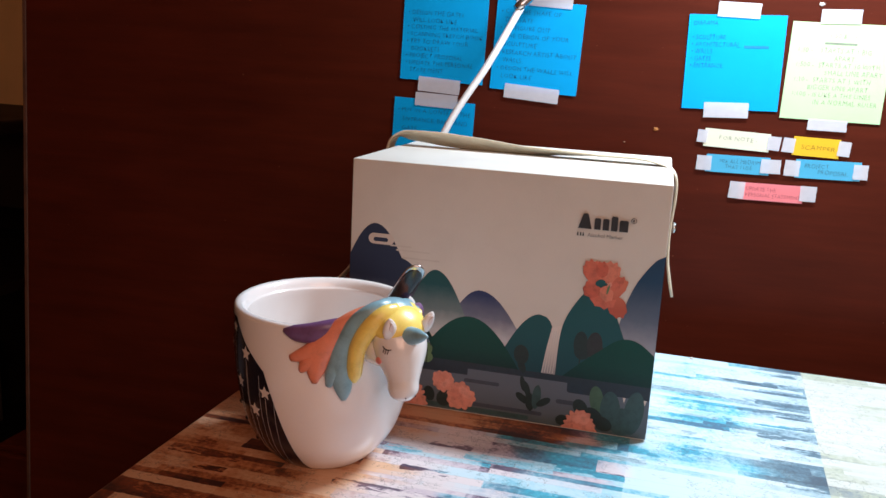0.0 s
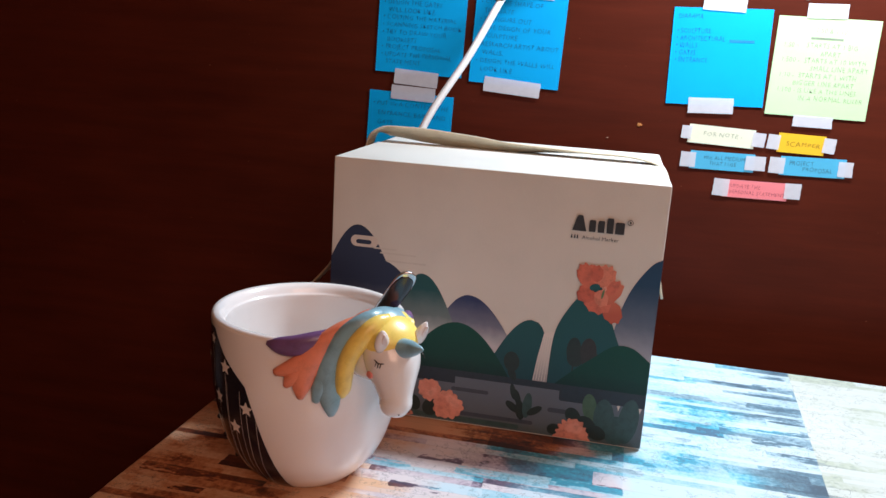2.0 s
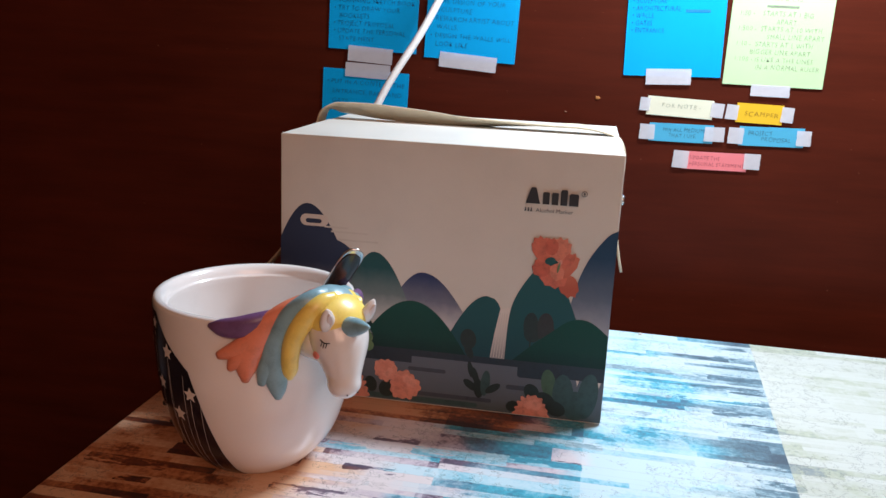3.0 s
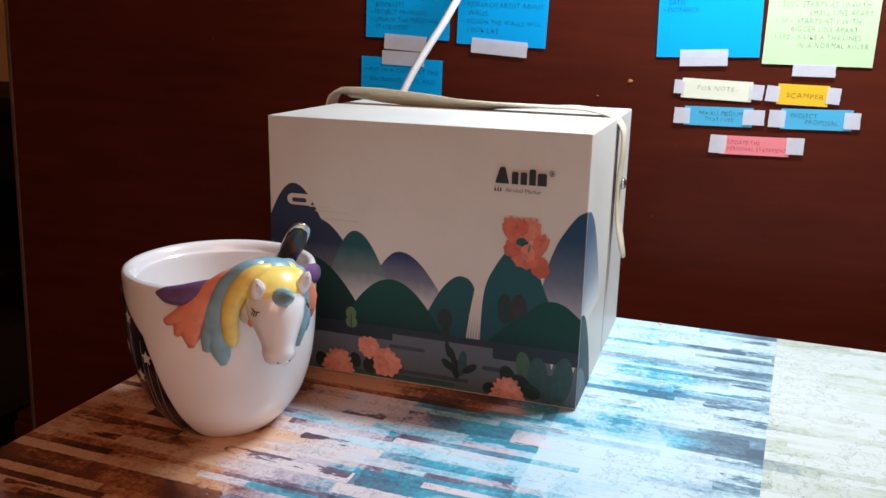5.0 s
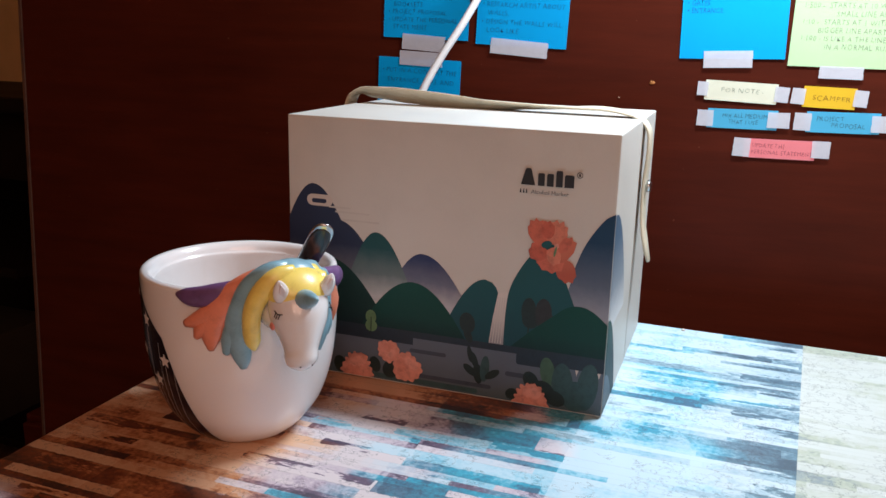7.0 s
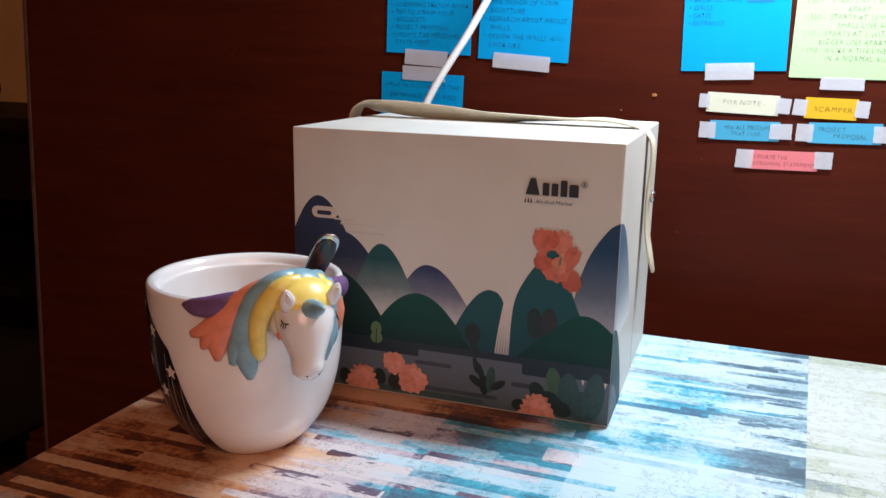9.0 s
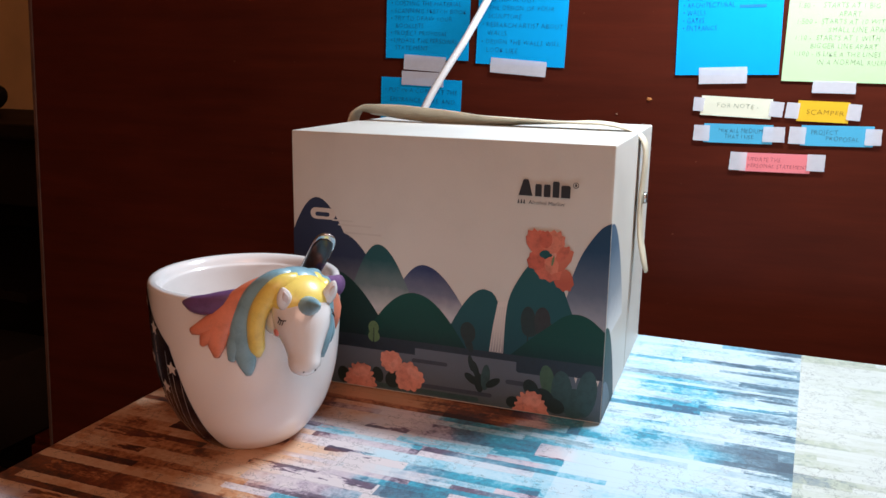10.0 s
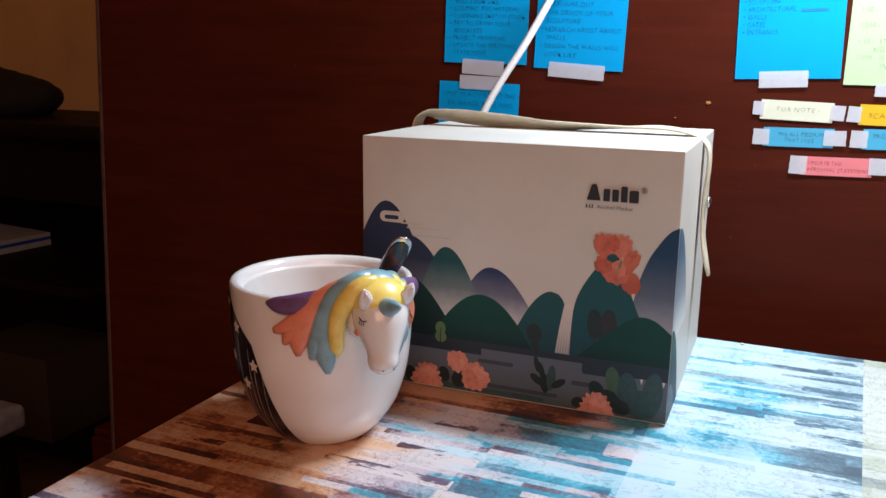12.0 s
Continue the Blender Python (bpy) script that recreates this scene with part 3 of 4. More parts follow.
    # plants on the near shore
    for cx, cz, rx, rz, turn, m in (
            (0.1127, 0.0445, 0.0046, 0.0062, 8, leaf), (0.1135, 0.0370, 0.0022, 0.0044, 25, leaf), (0.1150, 0.0260, 0.0016, 0.0050, 12, leaf),
            (0.1178, 0.0225, 0.0019, 0.0054, 18, leaf), (0.1152, 0.0165, 0.0023, 0.0048, 52, leaf), (0.1200, 0.0150, 0.0028, 0.0062, 8, leaf),
            (0.1240, 0.0185, 0.0027, 0.0080, -4, leaf2), (0.1285, 0.0158, 0.0022, 0.0050, -55, leaf),
            (0.0532, 0.0400, 0.0034, 0.0042, 0, lime), (0.0534, 0.0345, 0.0038, 0.0036, 0, lime),
            (0.1602, 0.0225, 0.0042, 0.0086, 8, sage),
            (0.1688, 0.0165, 0.0060, 0.0125, 3, leaf2), (0.1826, 0.0170, 0.0058, 0.0140, -6, leaf2), (0.1760, 0.0105, 0.0070, 0.0090, 0, leaf2),
            (0.1510, 0.0160, 0.0042, 0.0055, 30, leaf), (0.1590, 0.0120, 0.0060, 0.0045, -35, leaf), (0.1650, 0.0075, 0.0060, 0.0045, -20, leaf),
            (0.1405, 0.0062, 0.0038, 0.0034, 20, leaf), (0.1450, 0.0058, 0.0030, 0.0034, -20, leaf),
            (0.0560, 0.0105, 0.0036, 0.0050, 15, leaf), (0.0660, 0.0088, 0.0050, 0.0055, -25, leaf), (0.0330, 0.0075, 0.0040, 0.0052, 10, leaf)):
        printed("printed_leaf", oval(cx, cz, rx, rz, turn), m)
    printed("printed_stem", [(0.0530, 0.030), (0.0532, 0.040), (0.0537, 0.040), (0.0536, 0.030)], leaf)
    for cx in (0.1764, 0.1886):
        printed("printed_glint", [(cx - 0.0009, 0.0262), (cx + 0.0009, 0.0262), (cx, 0.0228)], cloud)
    # a peony of fringed petals at the hill top
    def petal(cx, cz, rx, rz, turn, teeth, seed, material):
        rnd = random.Random(seed)
        c0, s0 = math.cos(radians(turn)), math.sin(radians(turn))
        pts = []
        for i in range(teeth * 2):
            a = 2 * math.pi * i / (teeth * 2)
            outer = max(0.0, math.sin(a))
            g = 1 + (0.16 if i % 2 else -0.07) * outer + rnd.uniform(-0.05, 0.05)
            px, pz = rx * g * math.cos(a), rz * g * math.sin(a)
            pts.append((cx + px * c0 - pz * s0, cz + px * s0 + pz * c0))
        printed("printed_petals", pts, material)

    blush = fade("shaded_coral_print", (0.64, 0.20, 0.125), (0.46, 0.105, 0.065), 0.080, 0.108)
    for n, (cx, cz, rx, rz, turn, teeth, m) in enumerate((
            (0.1668, 0.0815, 0.0052, 0.0066, 205, 9, blush), (0.1585, 0.0862, 0.0076, 0.0062, 175, 9, coral), (0.1512, 0.0905, 0.0052, 0.0048, 110, 8, coral3),
            (0.1648, 0.0925, 0.0050, 0.0082, -35, 9, blush), (0.1515, 0.1010, 0.0060, 0.0072, 28, 12, coral), (0.1605, 0.1015, 0.0058, 0.0066, -22, 11, coral2),
            (0.1560, 0.1030, 0.0036, 0.0048, 6, 8, coral3), (0.1600, 0.0890, 0.0040, 0.0050, 190, 7, coral2), (0.1655, 0.0955, 0.0028, 0.0050, -30, 7, coral))):
        petal(cx, cz, rx, rz, turn, teeth, n, m)
    for cx, cz, r, lobes, low in ((0.0647, 0.0203, 0.0072, 9, -1), (0.0765, 0.0118, 0.0095, 10, 0.0018), (0.0446, 0.0060, 0.0108, 14, 0.0018), (0.1513, 0.0042, 0.0105, 14, 0.0018)):
        petal = (coral2, coral3, coral) if cz > 0.05 else (salmon2, salmon3, salmon)
        printed("printed_flower", blossom(cx, cz, r, lobes + 2, r * 900, low, 0.15 if lobes < 12 else 0.24), petal[2])
        for q in range(5):
            t = 2.4 * q + r * 700
            printed("printed_petals", blossom(cx + 0.42 * r * math.cos(t), cz + 0.40 * r * math.sin(t) + 0.0005, r * (0.40 - 0.04 * q), 5 + q % 3, t, low + 0.0004, 0.30), petal[q % 3])
        printed("printed_petals", blossom(cx, cz + 0.0003, r * 0.16, 5, r * 300, low + 0.0008, 0.3), petal[1])
    printed("printed_leaf", oval(0.1558, 0.0950, 0.0030, 0.0020, 20), green3)
    printed("printed_stamen", oval(0.1612, 0.0945, 0.0012, 0.0016, -20), salmon2)
    printed("printed_leaf", oval(0.1606, 0.0915, 0.0006, 0.0030, -10), lime)
    # brand mark as plain strokes, small print beneath it
    ink = plain("charcoal_print", (0.022, 0.024, 0.028), 0.5, 0.05)
    for u, w, h in ((0.1400, 0.0078, 0.0089), (0.1492, 0.0036, 0.0067), (0.1540, 0.0036, 0.0067), (0.1588, 0.0036, 0.0086), (0.1634, 0.0050, 0.0067)):
        outline = [(u + w * a, 0.1264 + h * b) for a, b in ((0, 0), (0.3 if w > 0.007 else 0, 0.9), (0.36 if w > 0.007 else 0.12, 1), (0.66 if w > 0.007 else 0.88, 1), (0.72 if w > 0.007 else 1, 0.9), (1, 0))]
        printed("brand_stroke", outline, ink)
    printed("brand_ring", oval(0.1712, 0.1335, 0.0016, 0.0016), ink)
    printed("brand_ring", oval(0.1712, 0.1335, 0.0012, 0.0012), CARD)
    printed("brand_ring", oval(0.1712, 0.1335, 0.0006, 0.0008), ink)
    for u in (0.1396, 0.1413, 0.1428):
        printed("small_print_bar", [(u, 0.1220), (u + 0.0003, 0.1242), (u + 0.0007, 0.1242), (u + 0.0010, 0.1220)], ink)
    layer[0] += 1
    bm = lettering("Alcohol Marker", 0.00315)
    bmesh.ops.translate(bm, verts=bm.verts, vec=(0.1458, -0.00012 - 0.00001 * layer[0], 0.1219))
    part("small_print", bm, ink, box)
    # the print runs round the right-hand edge
    # lighter copy of the front's blue, strong light on this side put in
    lit_side_blue = fade("lit_blue_side_print", (0.07, 0.13, 0.20), (0.76, 0.76, 0.75), 0.046, 0.100)
    for name, z1, depth, m, lift in (("printed_mountain", 0.114, 0.060, lit_side_blue, 0.00016), ("printed_mountain", 0.056, 0.042, green, 0.00022), ("printed_lake", 0.024, 0.030, lake, 0.00028)):
        bm = bmesh.new()
        low = 0.048 if m is lit_side_blue else 0.0016
        pts = [(BW + lift, 0.0010, low)] + [(BW + lift, 0.0010 + depth * t, low + (z1 - low) * math.cos(t * math.pi / 2) ** 0.8) for t in (0, 0.15, 0.3, 0.45, 0.6, 0.75, 0.88, 1.0)]
        bm.faces.new([bm.verts.new(p) for p in pts])
        part(name, bm, m, box)

    # strap handle along the joint, riveted on both sides
    path = spline([(-0.046, 0.048), (-0.029, 0.070), (-0.0130, 0.105), (-0.0098, 0.132), (-0.0090, 0.148), (-0.0062, 0.1590), (-0.0010, 0.1622), (0.012, 0.1624), (0.030, 0.1614),
                   (0.060, 0.1597), (0.085, 0.1580), (0.112, 0.1586), (0.140, 0.1591), (0.163, 0.1598), (0.178, 0.1582), (0.1880, 0.1550), (0.1938, 0.1480), (0.1948, 0.135), (0.1936, 0.114), (0.1945, 0.092), (0.1975, 0.076), (0.2000, 0.066)], 110)
    bm = bmesh.new()
    rows = []
    for i, (x, z) in enumerate(path):
        a, b = path[max(i - 1, 0)], path[min(i + 1, len(path) - 1)]
        d = Vector((b[0] - a[0], 0, b[1] - a[1])).normalized()
        s = i / (len(path) - 1)
        half = 0.0088 * (1 - 0.65 * max(0, (s - 0.93) / 0.07) ** 2)
        tilt = radians(-42) * (float(np.interp(x, [-0.004, 0.004, 0.03, 0.075, 0.112, 0.155], [0, 0.6, 0.9, 0.8, 0.35, 0])) if z > 0.15 else 0.0)
        wide = Vector((0, math.cos(tilt), 0)) + Vector((-d.z, 0, d.x)) * math.sin(tilt)
        nrm = d.cross(wide).normalized()
        ring = [bm.verts.new(Vector((x, 0.0995, z)) + wide * (yy * half) + nrm * (0.0009 * th))
                for yy, th in ((-1, 0.3), (-0.85, 1), (0.85, 1), (1, 0.3), (1, -0.3), (0.85, -1), (-0.85, -1), (-1, -0.3))]
        rows.append(ring)
    for a, b in zip(rows, rows[1:]):
        for j in range(8):
            bm.faces.new((a[j], a[(j + 1) % 8], b[(j + 1) % 8], b[j]))
    bm.faces.new(rows[0]), bm.faces.new(rows[-1])
    strap = part("strap_handle", bm, STRAP, box, "beige leatherette strap handle", True)
    for x in (0.1950, -0.0085):
        bm = bmesh.new()
        bmesh.ops.create_cone(bm, cap_ends=True, segments=24, radius1=0.0042, radius2=0.0030, depth=0.0024)
        bmesh.ops.bevel(bm, geom=bm.edges[:], offset=0.0004, segments=2, affect="EDGES")
        turn = Matrix.Rotation(radians(90 if x > 0 else -90), 4, "Y")
        bmesh.ops.transform(bm, matrix=Matrix.Translation((x + (0.0016 if x > 0 else -0.0016), 0.0990, 0.114)) @ turn, verts=bm.verts)
        part("rivet", bm, STEEL, strap, "chrome rivet", True)


marker_box()

# ---------------------------------------------------------------- mug
AXIS = Vector((-0.1728, 0.5261, 0.0))
PROFILE = [(0.0212, 0.0), (0.0238, 0.0006), (0.0278, 0.0035), (0.0338, 0.0100), (0.0402, 0.0200), (0.0450, 0.0350), (0.0473, 0.0500), (0.0482, 0.0650), (0.0485, 0.0800), (0.0485, 0.0860)]


OUTER = [tuple(p) for p in spline(PROFILE, 60)]


def mug_radius(z):
    return float(np.interp(z, [p[1] for p in OUTER], [p[0] for p in OUTER]))


def on_mug(theta, z, out=0.0):
    r = mug_radius(z) + out
    return Vector((r * math.cos(radians(theta)), r * math.sin(radians(theta)), z))


def unicorn_mug():
    mug = thing("mug", AXIS, "white ceramic mug with a rainbow-maned unicorn head and starry dark side", "mug")
    outer = OUTER
    rim = [(0.0481, 0.0872), (0.0470, 0.0879), (0.0455, 0.0878), (0.0446, 0.0872), (0.0436, 0.0860), (0.0429, 0.0846), (0.0425, 0.0834)]
    inner = [(0.0422, 0.0829), (0.0417, 0.0826), (0.0415, 0.0818), (0.0416, 0.0795), (0.0415, 0.066), (0.0405, 0.045), (0.0365, 0.025), (0.0300, 0.012), (0.0200, 0.0075), (0.0, 0.0065)]
    part("body", lathe([(0.0, 0.0016), (0.0180, 0.0016), (0.0196, 0.0)] + outer + rim + inner, 128), CERAMIC, mug, smooth=True)

    # dark glazed flank with falling stars
    bm = bmesh.new()
    grid = []
    for i in range(41):
        z = 0.0012 + (0.0835 - 0.0012) * i / 40
        edge = float(np.interp(z, [0.0, 0.0065, 0.030, 0.047, 0.061, 0.0728, 0.0846], [-78, -85, -94, -100, -106, -123, -136]))
        far = float(np.interp(z, [0.0, 0.010, 0.030, 0.048, 0.060, 0.085], [-124, -128, -134, -145, -162, -205]))
        grid.append([bm.verts.new(on_mug(edge + (far - edge) * j / 72, z, 0.0003)) for j in range(73)])
    for a, b in zip(grid, grid[1:]):
        for j in range(72):
            bm.faces.new((a[j], a[j + 1], b[j + 1], b[j]))
    night = part("starry_glaze", bm, NIGHT, mug, "midnight blue glaze with falling stars", True)

    def star(theta, z, r):
        bm = bmesh.new()
        c = bm.verts.new(on_mug(theta, z, 0.0006))
        ring = []
        for i in range(10):
            k = r if i % 2 == 0 else r * 0.48
            a = 2 * math.pi * i / 10 + math.pi / 2
            ring.append(bm.verts.new(on_mug(theta + math.degrees(k * math.cos(a) / mug_radius(z)), z + k * math.sin(a), 0.00055)))
        for i in range(10):
            bm.faces.new((c, ring[i], ring[(i + 1) % 10]))
        part("star", bm, STAR, night)
        bm = bmesh.new()
        n = 14
        low = 0.004 if theta > -125 else 0.032 if theta > -133 else 0.052
        tops = [on_mug(theta + 0.14 * s, z - r * 0.7 - max(0.004, z - r - low) * i / n, 0.0005) for i in range(n + 1) for s in (-1, 1)]
        vs = [bm.verts.new(p) for p in tops]
        for i in range(n):
            bm.faces.new((vs[2 * i], vs[2 * i + 1], vs[2 * i + 3], vs[2 * i + 2]))
        part("star_trail", bm, STAR, night)

    for theta, z, r in ((-122, 0.0672, 0.0041), (-105.5, 0.0495, 0.0039), (-131, 0.0500, 0.0041), (-116, 0.0378, 0.0041), (-137, 0.0779, 0.0032),
                        (-150, 0.0660, 0.0034), (-178, 0.0780, 0.0030)):
        star(theta, z, r)
    for theta, z0 in ((-99, 0.046), (-110, 0.058), (-121, 0.060)):
        bm = bmesh.new()
        vs = [bm.verts.new(on_mug(theta + 0.12 * s, z0 - (z0 - 0.003) * i / 14, 0.0005)) for i in range(15) for s in (-1, 1)]
        for i in range(14):
            bm.faces.new((vs[2 * i], vs[2 * i + 1], vs[2 * i + 3], vs[2 * i + 2]))
        part("star_trail", bm, STAR, night)

    for theta, z in ((-141, 0.0250), (-147, 0.0330), (-138, 0.0140)):
        part("dark_spot", ellipsoid(on_mug(theta, z, 0.0001), 0.0011, 0.0011, 0.0013, None, 10, 6), NIGHT, mug, "small dark glazed star spot")

    # head
    out, side = Vector((math.cos(radians(-37)), math.sin(radians(-37)), 0)), Vector((-math.sin(radians(-37)), math.cos(radians(-37)), 0))

    def at(s, e, h):
        return out * e + side * (s + 0.0015 + 0.0035 * min(1.0, max(0.0, (h - 0.060) / 0.030))) + Vector((0, 0, h))

    spine = spline([(0.0440, 0.0880, 0.0105, 0.0090), (0.0530, 0.0895, 0.0120, 0.0090), (0.0605, 0.0880, 0.0132, 0.0108), (0.0642, 0.0826, 0.0136, 0.0120), (0.0668, 0.0768, 0.0124, 0.0116),
                    (0.0695, 0.0705, 0.0094, 0.0094), (0.0712, 0.0655, 0.0076, 0.0078), (0.0721, 0.0620, 0.0075, 0.0074), (0.0726, 0.0594, 0.0064, 0.0064), (0.0729, 0.0576, 0.0044, 0.0046), (0.0730, 0.0567, 0.0022, 0.0024), (0.0730, 0.0564, 0.0004, 0.0004)], 50)
    head = part("head", loft([(*at(0, r[0], r[1]), max(r[2], 0.0004), max(r[3], 0.0004)) for r in spine], side, 32), CERAMIC, mug, "white glazed unicorn head", True)
    # throat joining the head to the cup wall
    part("throat", loft([(*at(0, e, h), w, d) for e, h, w, d in ((0.040, 0.077, 0.0125, 0.0115), (0.050, 0.079, 0.0130, 0.0120), (0.058, 0.080, 0.0130, 0.0120), (0.0635, 0.080, 0.0110, 0.0105))], side, 24), CERAMIC, head, "", True)
    horn = [(*(at(-0.0014, 0.0715, 0.0884) + (out * 0.95 + Vector((0, 0, 0.26))) * (0.0160 * i / 10)), 0.0040 * (1 - (i / 10) ** 2.0) + 0.0006, 0.0040 * (1 - (i / 10) ** 2.0) + 0.0006) for i in range(11)]
    part("horn", loft(horn, side, 18), SKYBLUE, head, "dusty blue glazed horn", True)
    frame_head = Matrix((side, out, Vector((0, 0, 1)))).transposed()
    part("forelock", ellipsoid(at(-0.0008, 0.0624, 0.0910), 0.0141, 0.0120, 0.0090, frame_head @ Euler((radians(-30), 0, 0)).to_matrix(), 32, 20), YELLOW, head, "yellow glazed forelock", True)
    part("crest", ellipsoid(at(-0.0012, 0.0560, 0.0925), 0.0144, 0.0100, 0.0106, frame_head, 32, 20), SKYBLUE, head, "dusty blue glazed crest", True)
    part("nape", ellipsoid(at(-0.0014, 0.0490, 0.0905), 0.0132, 0.0085, 0.0098, frame_head, 28, 18), ORANGE, head, "coral glazed nape", True)
    for s in (-1, 1):
        foot, lean = at(0.0098 * s, 0.0685, 0.0885), side * (0.28 * s) + out * 0.30 + Vector((0, 0, 1))
        rows = [(*(foot + lean * (0.0100 * t)), w, 0.62 * w) for t, w in ((0.0, 0.0030), (0.25, 0.0037), (0.5, 0.0035), (0.72, 0.0027), (0.88, 0.0017), (0.97, 0.0008), (1.0, 0.0002))]
        ear = part("ear", loft([(*r[:3], max(r[3], 0.0002), max(r[4], 0.0002)) for r in spline(rows, 20)], side, 18), CERAMIC, head, "", True)
        hollow = [(*(foot + lean * (0.0100 * t) + out * 0.0018), w, 0.0006) for t, w in ((0.25, 0.0004), (0.42, 0.0016), (0.62, 0.0013), (0.82, 0.0003))]
        part("ear_hollow", loft([tuple(r) for r in spline(hollow, 10)], side, 12), EAR_PINK, ear, "pale pink ear hollow", True)
        # closed eye and lashes drawn on the cheek
        lash = [(0.0131, 0.0684, 0.0842), (0.0125, 0.0708, 0.0832), (0.0112, 0.0730, 0.0834)]
        rows = [(*at(s * p[0], p[1], p[2]), 0.00026, 0.00026) for p in spline(lash, 9)]
        part("closed_eye", loft(rows, (0, 0, 1), 8), INK, head, "thin black lash line")
        for f in (0.25, 0.5, 0.75):
            p = spline(lash, 9)[int(f * 8)]
            rows = [(*at(s * (p[0] + 0.0003 * i), p[1] + 0.0002 * i, p[2] - 0.0006 * i), 0.00022, 0.00022) for i in range(4)]
            part("eyelash", loft(rows, side, 6), INK, head)
        part("cheek", ellipsoid(at(s * 0.0120, 0.0652, 0.0760), 0.0010, 0.0022, 0.0018, frame_head), BLUSH, head, "pink blush spot", True)
        part("nostril", ellipsoid(at(s * 0.0028, 0.0785, 0.0600), 0.00036, 0.00036, 0.00036, None, 8, 6), INK, head)

    # mane: strands that leave the crown and lie on the cup wall on both sides
    def strand(name, points, material, label, fork=()):
        rows = [tuple(r) for r in spline(points, 30)]
        out_rows = []
        for th, e, z, w, d in rows:
            c = math.cos(radians(th))
            out_rows.append((e * c, e * math.sin(radians(th)), z, max(w, 0.0005), max(d, 0.0004)))
        up = Vector((0, 0, 1))

        def across(p):
            r = Vector((p.x, p.y, 0)).normalized()
            return r.cross(up) * 0.75 + up * 0.65

        ob = part(name, loft(out_rows, across, 18), material, head, label, True)
        for pts in fork:
            rr = []
            for th, e, z, w, d in (tuple(r) for r in spline(pts, 14)):
                rr.append((e * math.cos(radians(th)), e * math.sin(radians(th)), z, max(w, 0.0005), max(d, 0.0004)))
            part("strand_tip", loft(rr, across, 14), material, ob, "", True)

    # the side that hangs towards the front of the desk
    strand("yellow_strand", [(-34, 0.0620, 0.0970, 0.0050, 0.0030), (-41, 0.0622, 0.0962, 0.0056, 0.0040), (-47.4, 0.0606, 0.0905, 0.0048, 0.0042), (-51.2, 0.0575, 0.0815, 0.0043, 0.0042),
                             (-51.8, 0.0545, 0.0719, 0.0041, 0.0040), (-51.2, 0.0522, 0.0650, 0.0037, 0.0034), (-50.6, 0.0508, 0.0604, 0.0014, 0.0012)], YELLOW, "yellow glazed mane strand")
    strand("blue_strand", [(-33, 0.0575, 0.0980, 0.0046, 0.0030), (-42, 0.0580, 0.0976, 0.0058, 0.0044), (-50.2, 0.0555, 0.0925, 0.0054, 0.0042), (-55.5, 0.0530, 0.0842, 0.0054, 0.0040),
                           (-58.2, 0.0515, 0.0754, 0.0058, 0.0036), (-58, 0.0505, 0.0650, 0.0056, 0.0032), (-56.5, 0.0498, 0.0565, 0.0042, 0.0026), (-56, 0.0490, 0.0508, 0.0016, 0.0012)], SKYBLUE, "dusty blue glazed mane strand",
           ([(-59, 0.0510, 0.0730, 0.0050, 0.0030), (-62.5, 0.0502, 0.0650, 0.0042, 0.0028), (-65, 0.0492, 0.0582, 0.0016, 0.0012)],))
    strand("coral_strand", [(-40, 0.0530, 0.0970, 0.0036, 0.0028), (-47.5, 0.0525, 0.0946, 0.0048, 0.0034), (-55, 0.0515, 0.0905, 0.0056, 0.0036), (-63.7, 0.0508, 0.0835, 0.0064, 0.0034),
                            (-70, 0.0502, 0.0755, 0.0060, 0.0030), (-72.3, 0.0497, 0.0670, 0.0048, 0.0026), (-73, 0.0488, 0.0598, 0.0016, 0.0012)], ORANGE, "coral orange glazed mane strand",
           ([(-64, 0.0506, 0.0815, 0.0056, 0.0030), (-76, 0.0501, 0.0755, 0.0046, 0.0026), (-87, 0.0491, 0.0716, 0.0018, 0.0012)],
            [(-68, 0.0504, 0.0775, 0.0052, 0.0028), (-77, 0.0498, 0.0700, 0.0040, 0.0024), (-81, 0.0490, 0.0655, 0.0014, 0.0012)]))
    strand("purple_strand", [(-50, 0.0492, 0.0920, 0.0028, 0.0026), (-57, 0.0497, 0.0898, 0.0040, 0.0032), (-67, 0.0500, 0.0876, 0.0048, 0.0034), (-76, 0.0500, 0.0856, 0.0050, 0.0032), (-85, 0.0497, 0.0850, 0.0040, 0.0026), (-91.5, 0.0488, 0.0852, 0.0012, 0.0010)],
           PURPLE, "purple glazed mane strand")
    # the side that hangs towards the box
    strand("yellow_strand", [(-29, 0.0600, 0.0950, 0.0050, 0.0030), (-22, 0.0592, 0.0935, 0.0056, 0.0042), (-19, 0.0575, 0.0840, 0.0046, 0.0042), (-18, 0.0540, 0.0735, 0.0040, 0.0038), (-19, 0.0500, 0.0610, 0.0012, 0.0012)], YELLOW, "yellow glazed mane strand")
    strand("blue_strand", [(-29, 0.0545, 0.0968, 0.0045, 0.0030), (-18, 0.0540, 0.0935, 0.0056, 0.0042), (-12, 0.0522, 0.0845, 0.0056, 0.0040), (-9, 0.0510, 0.0720, 0.0056, 0.0034), (-8.5, 0.0500, 0.0610, 0.0042, 0.0028), (-9, 0.0488, 0.0520, 0.0014, 0.0012)],
           SKYBLUE, "dusty blue glazed mane strand", ([(-8, 0.0505, 0.0740, 0.0046, 0.0030), (-3, 0.0496, 0.0640, 0.0040, 0.0028), (-1, 0.0488, 0.0580, 0.0014, 0.0012)],))
